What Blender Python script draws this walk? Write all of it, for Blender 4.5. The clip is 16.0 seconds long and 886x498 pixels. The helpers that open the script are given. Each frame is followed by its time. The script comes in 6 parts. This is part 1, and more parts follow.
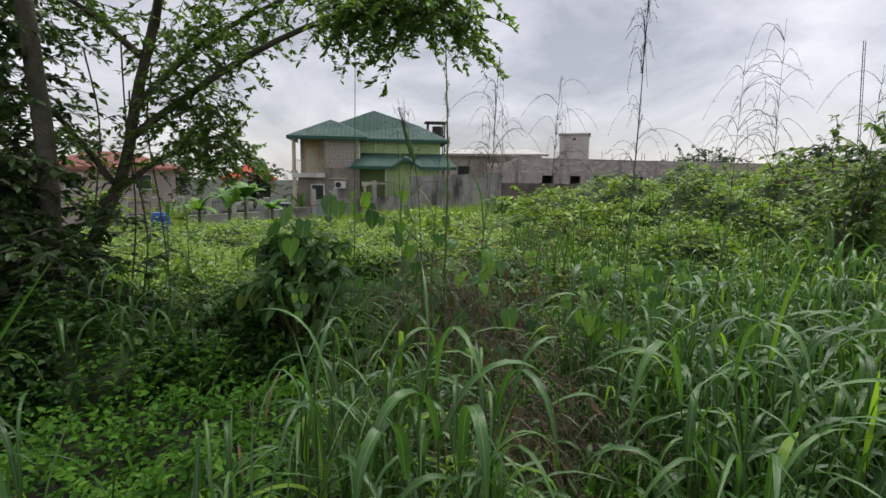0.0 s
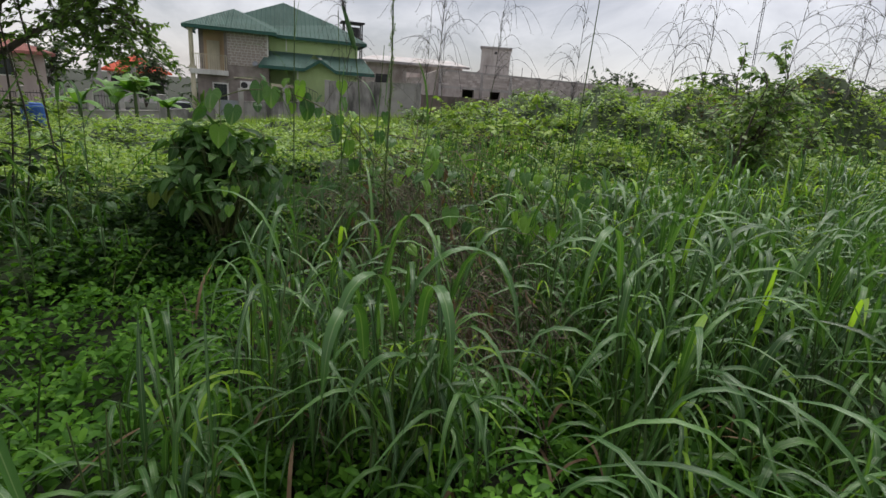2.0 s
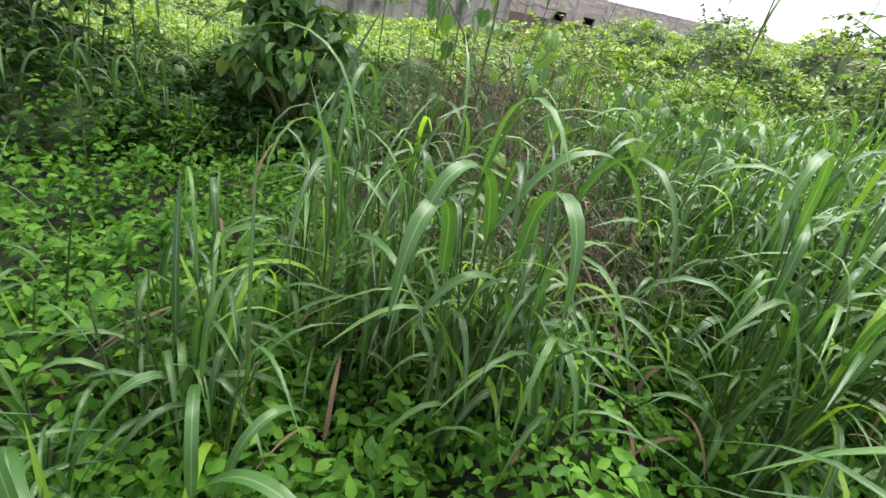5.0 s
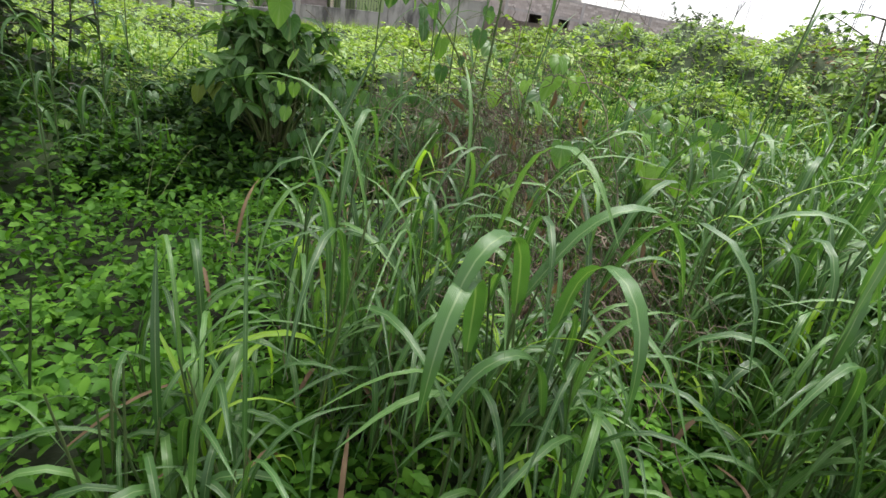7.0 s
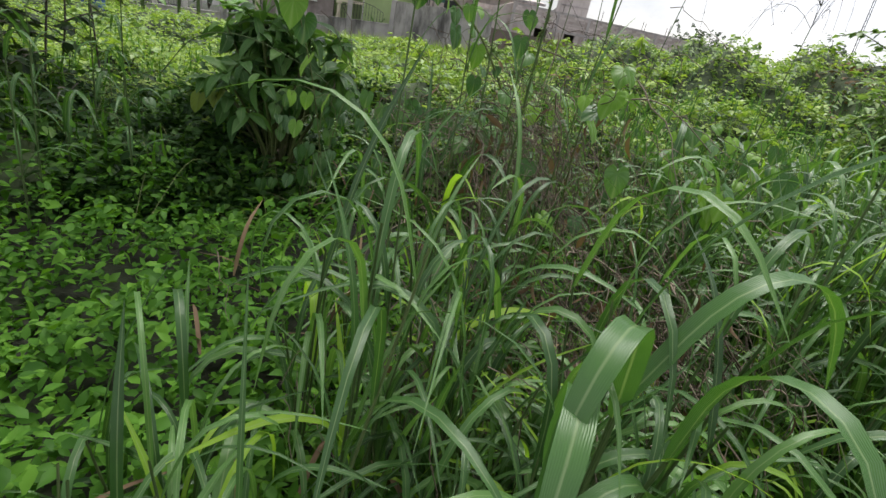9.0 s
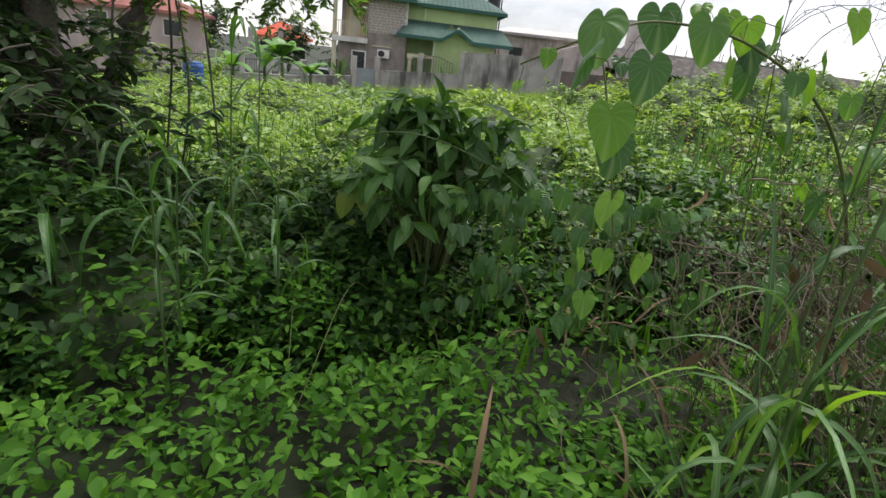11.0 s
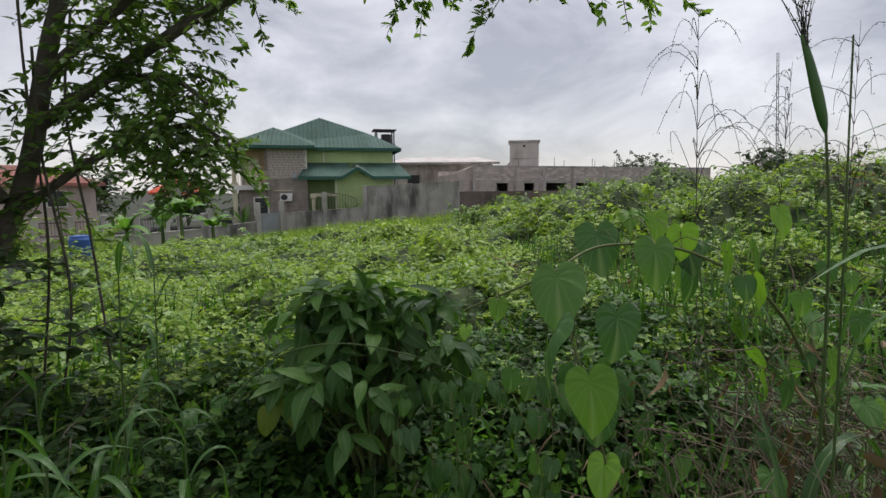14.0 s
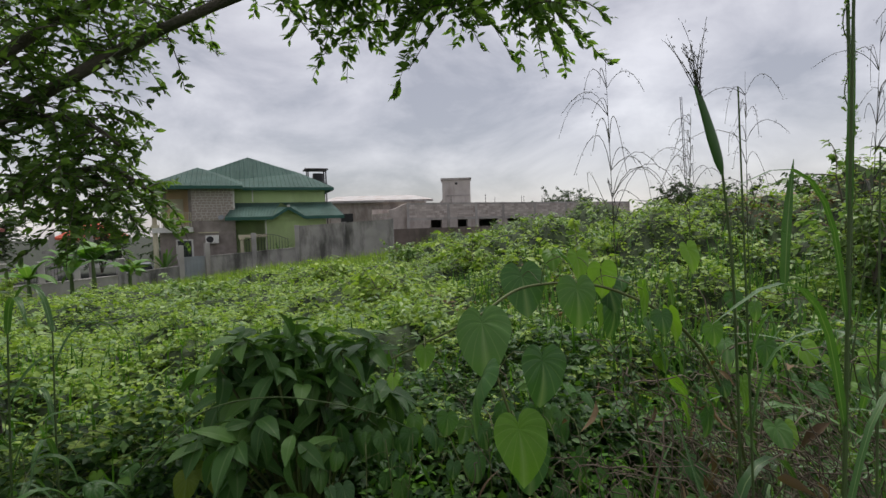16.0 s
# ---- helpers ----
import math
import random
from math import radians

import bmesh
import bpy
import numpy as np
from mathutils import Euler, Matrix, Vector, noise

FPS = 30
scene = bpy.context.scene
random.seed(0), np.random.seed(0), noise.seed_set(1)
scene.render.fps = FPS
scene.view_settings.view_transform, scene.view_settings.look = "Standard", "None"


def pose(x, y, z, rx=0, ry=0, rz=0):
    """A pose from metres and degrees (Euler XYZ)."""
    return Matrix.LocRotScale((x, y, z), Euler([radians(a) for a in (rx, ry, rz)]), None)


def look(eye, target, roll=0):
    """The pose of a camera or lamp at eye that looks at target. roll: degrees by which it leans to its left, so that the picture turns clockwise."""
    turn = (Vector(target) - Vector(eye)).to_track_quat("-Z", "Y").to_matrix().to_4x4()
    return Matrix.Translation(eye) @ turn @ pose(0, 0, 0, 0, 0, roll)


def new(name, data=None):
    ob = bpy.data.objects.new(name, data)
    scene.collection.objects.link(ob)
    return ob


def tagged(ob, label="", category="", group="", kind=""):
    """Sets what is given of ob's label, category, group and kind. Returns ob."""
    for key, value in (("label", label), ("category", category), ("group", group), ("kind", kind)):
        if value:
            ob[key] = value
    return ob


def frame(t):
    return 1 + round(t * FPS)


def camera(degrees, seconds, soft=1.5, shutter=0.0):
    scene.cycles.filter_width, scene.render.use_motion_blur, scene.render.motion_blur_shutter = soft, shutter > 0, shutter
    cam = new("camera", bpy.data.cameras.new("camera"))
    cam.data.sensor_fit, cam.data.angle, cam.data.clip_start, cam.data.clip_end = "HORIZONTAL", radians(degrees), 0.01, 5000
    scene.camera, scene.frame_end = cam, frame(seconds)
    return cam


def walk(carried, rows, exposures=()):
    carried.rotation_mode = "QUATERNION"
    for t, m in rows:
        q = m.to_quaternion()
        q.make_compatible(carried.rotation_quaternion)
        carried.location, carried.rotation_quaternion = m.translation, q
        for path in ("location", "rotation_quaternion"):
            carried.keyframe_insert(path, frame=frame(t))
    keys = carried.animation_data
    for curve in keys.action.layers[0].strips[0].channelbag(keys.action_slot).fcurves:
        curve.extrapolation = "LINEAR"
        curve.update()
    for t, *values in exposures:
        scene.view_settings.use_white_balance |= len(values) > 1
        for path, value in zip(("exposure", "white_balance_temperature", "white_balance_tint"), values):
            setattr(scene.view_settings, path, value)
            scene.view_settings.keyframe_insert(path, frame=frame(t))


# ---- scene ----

# ---------------------------------------------------------------- camera
cam = camera(82.3, 16.0)
PATH = [
    (0.0, pose(0.033, 0.591, 1.683, 82.179, -0.710, 4.716)),
    (0.5, pose(-0.008, 0.735, 1.610, 82.392, 0.338, 3.277)),
    (1.0, pose(-0.019, 0.770, 1.600, 82.280, 0.218, 0.252)),
    (1.5, pose(-0.104, 0.690, 1.640, 79.697, -1.491, -3.219)),
    (2.0, pose(-0.116, 0.581, 1.580, 73.046, -4.269, -4.377)),
    (2.5, pose(-0.136, 0.600, 1.330, 63.989, -10.855, 8.486)),
    (3.0, pose(-0.231, 0.688, 1.248, 63.991, -7.754, 10.065)),
    (3.5, pose(-0.201, 0.810, 1.298, 63.852, -7.888, 9.777)),
    (4.0, pose(-0.145, 0.925, 1.385, 62.998, -9.124, 9.245)),
    (6.5, pose(-0.370, 0.931, 1.313, 64.848, -10.759, -1.779)),
    (7.0, pose(-0.335, 1.148, 1.412, 64.510, -9.368, 2.036)),
    (7.5, pose(-0.301, 1.228, 1.413, 65.263, -8.935, 3.877)),
    (8.0, pose(-0.300, 1.294, 1.404, 65.498, -9.285, 4.373)),
    (8.5, pose(-0.360, 1.405, 1.367, 65.648, -9.803, 3.641)),
    (9.0, pose(-0.465, 1.478, 1.352, 65.637, -10.480, 2.476)),
    (9.5, pose(-0.537, 1.440, 1.420, 65.500, -11.430, 3.298)),
    (10.0, pose(-0.816, 1.691, 1.351, 65.595, -10.283, 7.464)),
    (12.5, pose(-1.362, 2.482, 1.499, 77.011, -2.931, 5.085)),
    (13.0, pose(-1.307, 2.461, 1.513, 79.038, -1.573, 3.033)),
    (13.5, pose(-1.308, 2.464, 1.552, 81.453, -0.329, 0.523)),
    (14.0, pose(-1.326, 2.482, 1.659, 83.255, 0.466, -2.142)),
    (14.5, pose(-1.326, 2.526, 1.682, 84.645, 1.189, -4.705)),
    (15.0, pose(-1.323, 2.505, 1.693, 85.724, 1.351, -6.416)),
    (15.5, pose(-1.306, 2.506, 1.683, 86.603, 1.737, -8.097)),
    (16.0, pose(-1.300, 2.500, 1.675, 87.273, 1.747, -9.500)),
]
EXPOSURES = [(0.0, 0.5), (2.0, 0.48), (2.5, 0.9), (3.0, 2.2), (3.5, 2.25), (4.0, 2.0), (6.5, 1.65), (7.5, 1.3), (9.5, 1.02), (10.0, 1.25), (12.5, 0.55), (14.0, 0.46), (16.0, 0.32)]
walk(cam, PATH, EXPOSURES)

# ---------------------------------------------------------------- world and sun
SUN_UP, SUN_TURN = radians(66), radians(25)
world = bpy.data.worlds.new("overcast_sky")
scene.world = world
world.use_nodes = True
wn, wl = world.node_tree.nodes, world.node_tree.links
wn.clear()
w_out = wn.new("ShaderNodeOutputWorld")
w_sky = wn.new("ShaderNodeTexSky")
w_sky.sky_type, w_sky.sun_disc, w_sky.sun_elevation, w_sky.sun_rotation = "NISHITA", False, SUN_UP, SUN_TURN
w_bg_sky = wn.new("ShaderNodeBackground")
w_bg_sky.inputs["Strength"].default_value = 0.025
wl.new(w_sky.outputs[0], w_bg_sky.inputs["Color"])
w_co = wn.new("ShaderNodeTexCoord")
w_map = wn.new("ShaderNodeMapping")
w_map.inputs["Scale"].default_value = (1.0, 1.0, 1.9)
w_map.inputs["Location"].default_value = (3.1, 0.4, 0.2)
wl.new(w_co.outputs["Generated"], w_map.inputs["Vector"])
w_noise = wn.new("ShaderNodeTexNoise")
w_noise.inputs["Scale"].default_value, w_noise.inputs["Detail"].default_value = 3.2, 7.0
w_noise.inputs["Roughness"].default_value, w_noise.inputs["Distortion"].default_value = 0.57, 0.35
wl.new(w_map.outputs[0], w_noise.inputs["Vector"])
w_ramp = wn.new("ShaderNodeValToRGB")
w_ramp.color_ramp.elements[0].position, w_ramp.color_ramp.elements[0].color = 0.36, (0.42, 0.40, 0.425, 1)
w_ramp.color_ramp.elements[1].position, w_ramp.color_ramp.elements[1].color = 0.66, (0.90, 0.865, 0.88, 1)
w_el = w_ramp.color_ramp.elements.new(0.5)
w_el.color = (0.645, 0.612, 0.635, 1)
wl.new(w_noise.outputs[0], w_ramp.inputs[0])
w_bg = wn.new("ShaderNodeBackground")
w_bg.inputs["Strength"].default_value = 0.61
wl.new(w_ramp.outputs[0], w_bg.inputs["Color"])
w_add = wn.new("ShaderNodeAddShader")
wl.new(w_bg_sky.outputs[0], w_add.inputs[0])
wl.new(w_bg.outputs[0], w_add.inputs[1])
wl.new(w_add.outputs[0], w_out.inputs["Surface"])

sun = new("sun", bpy.data.lights.new("sun", "SUN"))
sun.data.energy, sun.data.angle, sun.data.color = 2.6, radians(36), (1.0, 0.97, 0.92)
sun.matrix_world = look((0, 0, 0), (-math.sin(SUN_TURN) * math.cos(SUN_UP), -math.cos(SUN_TURN) * math.cos(SUN_UP), -math.sin(SUN_UP)))

# ---------------------------------------------------------------- materials
def mat(name, c1, c2, rough=0.85, scale=3.0, bump=0.2, fine=40.0, metal=0.0, stain=None, stain_scale=0.6, wave=0.0, wave_axis="X"):
    """A painted, mineral or metal surface with broad patches, fine grain, stains and relief."""
    m = bpy.data.materials.new(name)
    m.use_nodes = True
    n, l = m.node_tree.nodes, m.node_tree.links
    b = n["Principled BSDF"]
    b.inputs["Roughness"].default_value, b.inputs["Metallic"].default_value = rough, metal
    co = n.new("ShaderNodeTexCoord")
    big = n.new("ShaderNodeTexNoise")
    big.inputs["Scale"].default_value, big.inputs["Detail"].default_value = scale, 6.0
    l.new(co.outputs["Object"], big.inputs["Vector"])
    mix = n.new("ShaderNodeMix")
    mix.data_type = "RGBA"
    ramp = n.new("ShaderNodeMapRange")
    ramp.inputs[1].default_value, ramp.inputs[2].default_value = 0.35, 0.65
    l.new(big.outputs[0], ramp.inputs[0])
    l.new(ramp.outputs[0], mix.inputs[0])
    mix.inputs[6].default_value, mix.inputs[7].default_value = (*c1, 1), (*c2, 1)
    colour = mix.outputs[2]
    grain = n.new("ShaderNodeTexNoise")
    grain.inputs["Scale"].default_value, grain.inputs["Detail"].default_value = fine, 4.0
    l.new(co.outputs["Object"], grain.inputs["Vector"])
    if stain:
        smap = n.new("ShaderNodeMapping")
        smap.inputs["Scale"].default_value = (1.0, 1.0, 0.3)
        l.new(co.outputs["Object"], smap.inputs["Vector"])
        st = n.new("ShaderNodeTexNoise")
        st.inputs["Scale"].default_value, st.inputs["Detail"].default_value, st.inputs["Roughness"].default_value = stain_scale, 9.0, 0.65
        l.new(smap.outputs[0], st.inputs["Vector"])
        sr = n.new("ShaderNodeMapRange")
        sr.inputs[1].default_value, sr.inputs[2].default_value = 0.47, 0.66
        l.new(st.outputs[0], sr.inputs[0])
        mix2 = n.new("ShaderNodeMix")
        mix2.data_type = "RGBA"
        l.new(sr.outputs[0], mix2.inputs[0])
        l.new(colour, mix2.inputs[6])
        mix2.inputs[7].default_value = (*stain, 1)
        colour = mix2.outputs[2]
    l.new(colour, b.inputs["Base Color"])
    height = grain.outputs[0]
    if wave:
        wv = n.new("ShaderNodeTexWave")
        wv.bands_direction, wv.inputs["Scale"].default_value = wave_axis, wave
        l.new(co.outputs["Object"], wv.inputs["Vector"])
        ad = n.new("ShaderNodeMath")
        ad.operation = "MULTIPLY_ADD"
        l.new(wv.outputs["Fac"], ad.inputs[0])
        ad.inputs[1].default_value = 3.0
        l.new(grain.outputs[0], ad.inputs[2])
        height = ad.outputs[0]
    bp = n.new("ShaderNodeBump")
    bp.inputs["Strength"].default_value, bp.inputs["Distance"].default_value = bump, 0.02
    l.new(height, bp.inputs["Height"])
    l.new(bp.outputs[0], b.inputs["Normal"])
    return m


def leaf_mat(name, dark, mid, light, rough=0.45, through_light=0.35, vein=0.0, by_object=False, patch=0.0, ribs=85.0, gloss=0.28):
    """A leaf: its colour varies from leaf to leaf; some light comes through. vein: a pale midrib and fine ribs along the blade (needs UVs)."""
    m = bpy.data.materials.new(name)
    m.use_nodes = True
    n, l = m.node_tree.nodes, m.node_tree.links
    b, out = n["Principled BSDF"], n["Material Output"]
    b.inputs["Roughness"].default_value = rough
    b.inputs["Specular IOR Level"].default_value = gloss
    if by_object:
        rnd = n.new("ShaderNodeObjectInfo").outputs["Random"]
    else:
        rnd = n.new("ShaderNodeNewGeometry").outputs["Random Per Island"]
    co = n.new("ShaderNodeTexCoord")
    spots = n.new("ShaderNodeTexNoise")
    spots.inputs["Scale"].default_value, spots.inputs["Detail"].default_value = (0.9 if patch else 18.0), 5.0
    l.new(co.outputs["Object"], spots.inputs["Vector"])
    add = n.new("ShaderNodeMath")
    add.operation, add.use_clamp = "MULTIPLY_ADD", True
    l.new(spots.outputs[0], add.inputs[0])
    add.inputs[1].default_value = patch if patch else 0.3
    l.new(rnd, add.inputs[2])
    sub = n.new("ShaderNodeMath")
    sub.operation, sub.use_clamp = "SUBTRACT", True
    l.new(add.outputs[0], sub.inputs[0])
    sub.inputs[1].default_value = (patch if patch else 0.3) * 0.5
    ramp = n.new("ShaderNodeValToRGB")
    e = ramp.color_ramp.elements
    e[0].color, e[1].color = (*dark, 1), (*light, 1)
    e.new(0.55).color = (*mid, 1)
    l.new(sub.outputs[0], ramp.inputs[0])
    colour = ramp.outputs[0]
    if vein:
        uv = n.new("ShaderNodeUVMap")
        sep = n.new("ShaderNodeSeparateXYZ")
        l.new(uv.outputs[0], sep.inputs[0])
        dist = n.new("ShaderNodeMath")
        dist.operation = "SUBTRACT"
        l.new(sep.outputs[0], dist.inputs[0])
        dist.inputs[1].default_value = 0.5
        ab = n.new("ShaderNodeMath")
        ab.operation = "ABSOLUTE"
        l.new(dist.outputs[0], ab.inputs[0])
        mr = n.new("ShaderNodeMapRange")
        mr.inputs[1].default_value, mr.inputs[2].default_value, mr.inputs[3].default_value, mr.inputs[4].default_value = 0.02, 0.07, vein, 0.0
        l.new(ab.outputs[0], mr.inputs[0])
        mx = n.new("ShaderNodeMix")
        mx.data_type = "RGBA"
        l.new(mr.outputs[0], mx.inputs[0])
        l.new(colour, mx.inputs[6])
        mx.inputs[7].default_value = (0.33, 0.42, 0.22, 1)
        colour = mx.outputs[2]
        if ribs < 40:
            # arching side veins of a broad leaf
            ph = n.new("ShaderNodeMath")
            ph.operation = "MULTIPLY"
            l.new(sep.outputs[0], ph.inputs[0])
            ph.inputs[1].default_value = 12 * math.pi
            cs = n.new("ShaderNodeMath")
            cs.operation = "COSINE"
            l.new(ph.outputs[0], cs.inputs[0])
            vr = n.new("ShaderNodeMapRange")
            vr.inputs[1].default_value, vr.inputs[2].default_value, vr.inputs[3].default_value, vr.inputs[4].default_value = 0.86, 1.0, 0.0, 0.2
            l.new(cs.outputs[0], vr.inputs[0])
            vm = n.new("ShaderNodeMix")
            vm.data_type = "RGBA"
            l.new(vr.outputs[0], vm.inputs[0])
            l.new(colour, vm.inputs[6])
            vm.inputs[7].default_value = (0.28, 0.40, 0.16, 1)
            colour = vm.outputs[2]
        rib = n.new("ShaderNodeMath")
        rib.operation = "MULTIPLY"
        l.new(sep.outputs[0], rib.inputs[0])
        rib.inputs[1].default_value = ribs
        sn = n.new("ShaderNodeMath")
        sn.operation = "SINE"
        l.new(rib.outputs[0], sn.inputs[0])
        bp = n.new("ShaderNodeBump")
        bp.inputs["Strength"].default_value, bp.inputs["Distance"].default_value = 0.25, 0.002
        l.new(sn.outputs[0], bp.inputs["Height"])
        l.new(bp.outputs[0], b.inputs["Normal"])
    l.new(colour, b.inputs["Base Color"])
    tr = n.new("ShaderNodeBsdfTranslucent")
    warm = n.new("ShaderNodeMix")
    warm.data_type, warm.blend_type = "RGBA", "MULTIPLY"
    warm.inputs[0].default_value = 1.0
    l.new(colour, warm.inputs[6])
    warm.inputs[7].default_value = (1.5, 1.6, 0.6, 1)
    l.new(warm.outputs[2], tr.inputs["Color"])
    ms = n.new("ShaderNodeMixShader")
    ms.inputs[0].default_value = through_light
    l.new(b.outputs[0], ms.inputs[1])
    l.new(tr.outputs[0], ms.inputs[2])
    l.new(ms.outputs[0], out.inputs["Surface"])
    return m


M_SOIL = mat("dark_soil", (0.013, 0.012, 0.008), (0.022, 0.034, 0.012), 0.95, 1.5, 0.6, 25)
# matted weeds; the dark tone puts the shade between leaves into the colour
M_UNDER = mat("undergrowth_shade_dark", (0.018, 0.030, 0.012), (0.045, 0.072, 0.022), 0.9, 2.2, 0.9, 14)
M_GRASS = leaf_mat("guinea_grass_blade", (0.032, 0.085, 0.022), (0.062, 0.150, 0.038), (0.125, 0.25, 0.066), 0.32, 0.28, vein=0.4, gloss=0.5)
M_GRASSLIT = leaf_mat("young_grass_blade", (0.19, 0.34, 0.04), (0.25, 0.42, 0.045), (0.30, 0.47, 0.06), 0.42, 0.42, vein=0.4)
M_CULM = leaf_mat("grass_culm", (0.05, 0.085, 0.028), (0.085, 0.13, 0.045), (0.15, 0.19, 0.08), 0.5, 0.1)
M_SEED = leaf_mat("grass_seed_head", (0.045, 0.04, 0.045), (0.075, 0.07, 0.06), (0.12, 0.12, 0.075), 0.7, 0.1)
M_COVER = leaf_mat("ground_cover_leaf", (0.038, 0.11, 0.015), (0.078, 0.20, 0.024), (0.15, 0.32, 0.038), 0.5, 0.3, gloss=0.14)
M_CREEP = leaf_mat("creeper_leaf", (0.11, 0.20, 0.042), (0.235, 0.345, 0.072), (0.39, 0.485, 0.125), 0.5, 0.32, patch=0.5, gloss=0.25)
M_SHRUB = leaf_mat("shrub_leaf", (0.075, 0.145, 0.045), (0.16, 0.26, 0.085), (0.29, 0.385, 0.14), 0.48, 0.3, gloss=0.3)
# near the tree: deeper green leaves, with its shade put into the colour
M_SHADY = leaf_mat("shade_coloured_leaf", (0.016, 0.046, 0.012), (0.036, 0.092, 0.020), (0.095, 0.19, 0.036), 0.48, 0.26, gloss=0.2)
M_BUSH = leaf_mat("dark_bush_leaf", (0.04, 0.10, 0.028), (0.075, 0.165, 0.042), (0.135, 0.26, 0.062), 0.38, 0.25, vein=0.2)
M_YAM = leaf_mat("yam_leaf", (0.042, 0.110, 0.032), (0.058, 0.145, 0.038), (0.10, 0.21, 0.045), 0.36, 0.34, vein=0.25, by_object=True, ribs=20.0, gloss=0.4)
M_YAMLIME = leaf_mat("young_yam_leaf", (0.095, 0.21, 0.028), (0.14, 0.28, 0.036), (0.20, 0.36, 0.048), 0.4, 0.4, vein=0.2, by_object=True, ribs=20.0)
# yellowish leaf; the bank's shade is put into its darker olive tone
M_YELLOWING = leaf_mat("yellowing_leaf", (0.10, 0.16, 0.015), (0.14, 0.20, 0.02), (0.19, 0.24, 0.03), 0.45, 0.4, vein=0.1, by_object=True, ribs=20.0)
M_TREELEAF = leaf_mat("tree_leaf", (0.062, 0.118, 0.034), (0.112, 0.195, 0.055), (0.185, 0.29, 0.085), 0.4, 0.44)
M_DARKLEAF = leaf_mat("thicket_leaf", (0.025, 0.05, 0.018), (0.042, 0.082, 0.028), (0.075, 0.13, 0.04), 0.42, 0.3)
M_FARLEAF = leaf_mat("far_tree_leaf", (0.035, 0.06, 0.03), (0.05, 0.085, 0.04), (0.075, 0.12, 0.05), 0.6, 0.2)
M_BANANA = leaf_mat("banana_leaf", (0.07, 0.16, 0.04), (0.11, 0.23, 0.05), (0.18, 0.33, 0.07), 0.4, 0.3, vein=0.4)
M_DRY = leaf_mat("dry_leaf", (0.085, 0.055, 0.034), (0.15, 0.10, 0.06), (0.235, 0.165, 0.095), 0.8, 0.15)
M_DRYSTEM = leaf_mat("dry_stem", (0.07, 0.052, 0.038), (0.125, 0.10, 0.075), (0.23, 0.19, 0.145), 0.9, 0.0)
M_BARK = mat("grey_bark", (0.085, 0.07, 0.055), (0.15, 0.13, 0.105), 0.95, 6.0, 0.8, 45, stain=(0.05, 0.055, 0.03), stain_scale=3.0)
M_VINE = leaf_mat("green_vine_stem", (0.07, 0.08, 0.03), (0.10, 0.12, 0.04), (0.16, 0.20, 0.07), 0.6, 0.0)
M_ROOF = mat("green_roof_sheet", (0.105, 0.205, 0.175), (0.125, 0.235, 0.20), 0.55, 0.5, 0.6, 30, wave=3.4, stain=(0.075, 0.155, 0.13))
M_FASCIA = mat("dark_green_fascia", (0.022, 0.09, 0.07), (0.03, 0.105, 0.08), 0.7, 1.0, 0.1)
M_LIME = mat("pale_green_render", (0.38, 0.50, 0.22), (0.43, 0.55, 0.26), 0.9, 0.7, 0.1, stain=(0.33, 0.42, 0.2))
M_CREAM = mat("cream_paint", (0.55, 0.50, 0.36), (0.62, 0.57, 0.42), 0.85, 1.0, 0.1, stain=(0.42, 0.37, 0.27))
M_PEACH = mat("peach_render", (0.50, 0.36, 0.22), (0.55, 0.40, 0.25), 0.9, 1.0, 0.1)
M_WHITE = mat("white_paint", (0.66, 0.65, 0.62), (0.74, 0.73, 0.70), 0.7, 1.0, 0.1, stain=(0.5, 0.48, 0.45))
M_STONE = mat("brown_stone_cladding", (0.25, 0.215, 0.195), (0.34, 0.295, 0.27), 0.9, 2.5, 0.5, 12, stain=(0.18, 0.15, 0.135))
M_STONE_PALE = mat("pale_pointed_stone", (0.33, 0.28, 0.25), (0.42, 0.37, 0.33), 0.9, 3.0, 0.4, 12)
M_MORTAR = mat("white_pointing", (0.50, 0.46, 0.42), (0.58, 0.54, 0.50), 0.9, 3.0, 0.2)
M_CONC = mat("weathered_concrete", (0.30, 0.285, 0.28), (0.41, 0.385, 0.37), 0.95, 0.9, 0.4, 20, stain=(0.10, 0.095, 0.092), stain_scale=0.9)
M_CONC2 = mat("raw_concrete", (0.38, 0.355, 0.34), (0.47, 0.44, 0.42), 0.95, 0.8, 0.3, 20, stain=(0.26, 0.235, 0.215), stain_scale=0.8)
M_CONC3 = mat("dull_white_paint", (0.42, 0.40, 0.38), (0.52, 0.50, 0.48), 0.9, 1.2, 0.2, stain=(0.30, 0.27, 0.25))
M_BLOCK = mat("sandcrete_block", (0.42, 0.365, 0.335), (0.54, 0.48, 0.445), 0.95, 1.6, 0.5, 20, stain=(0.30, 0.25, 0.225), stain_scale=1.2)
M_BLOCKFACE = leaf_mat("sandcrete_block_face", (0.40, 0.345, 0.315), (0.52, 0.46, 0.425), (0.66, 0.60, 0.565), 0.95, 0.0, gloss=0.1)
M_BLOCKDARK = mat("mossy_block", (0.16, 0.125, 0.11), (0.21, 0.17, 0.15), 0.95, 1.6, 0.4, 20, stain=(0.10, 0.085, 0.07))
M_TIN = mat("grey_tin_roof", (0.42, 0.40, 0.395), (0.52, 0.49, 0.48), 0.55, 0.6, 0.4, 20, metal=0.2, wave=4.0, stain=(0.34, 0.28, 0.25))
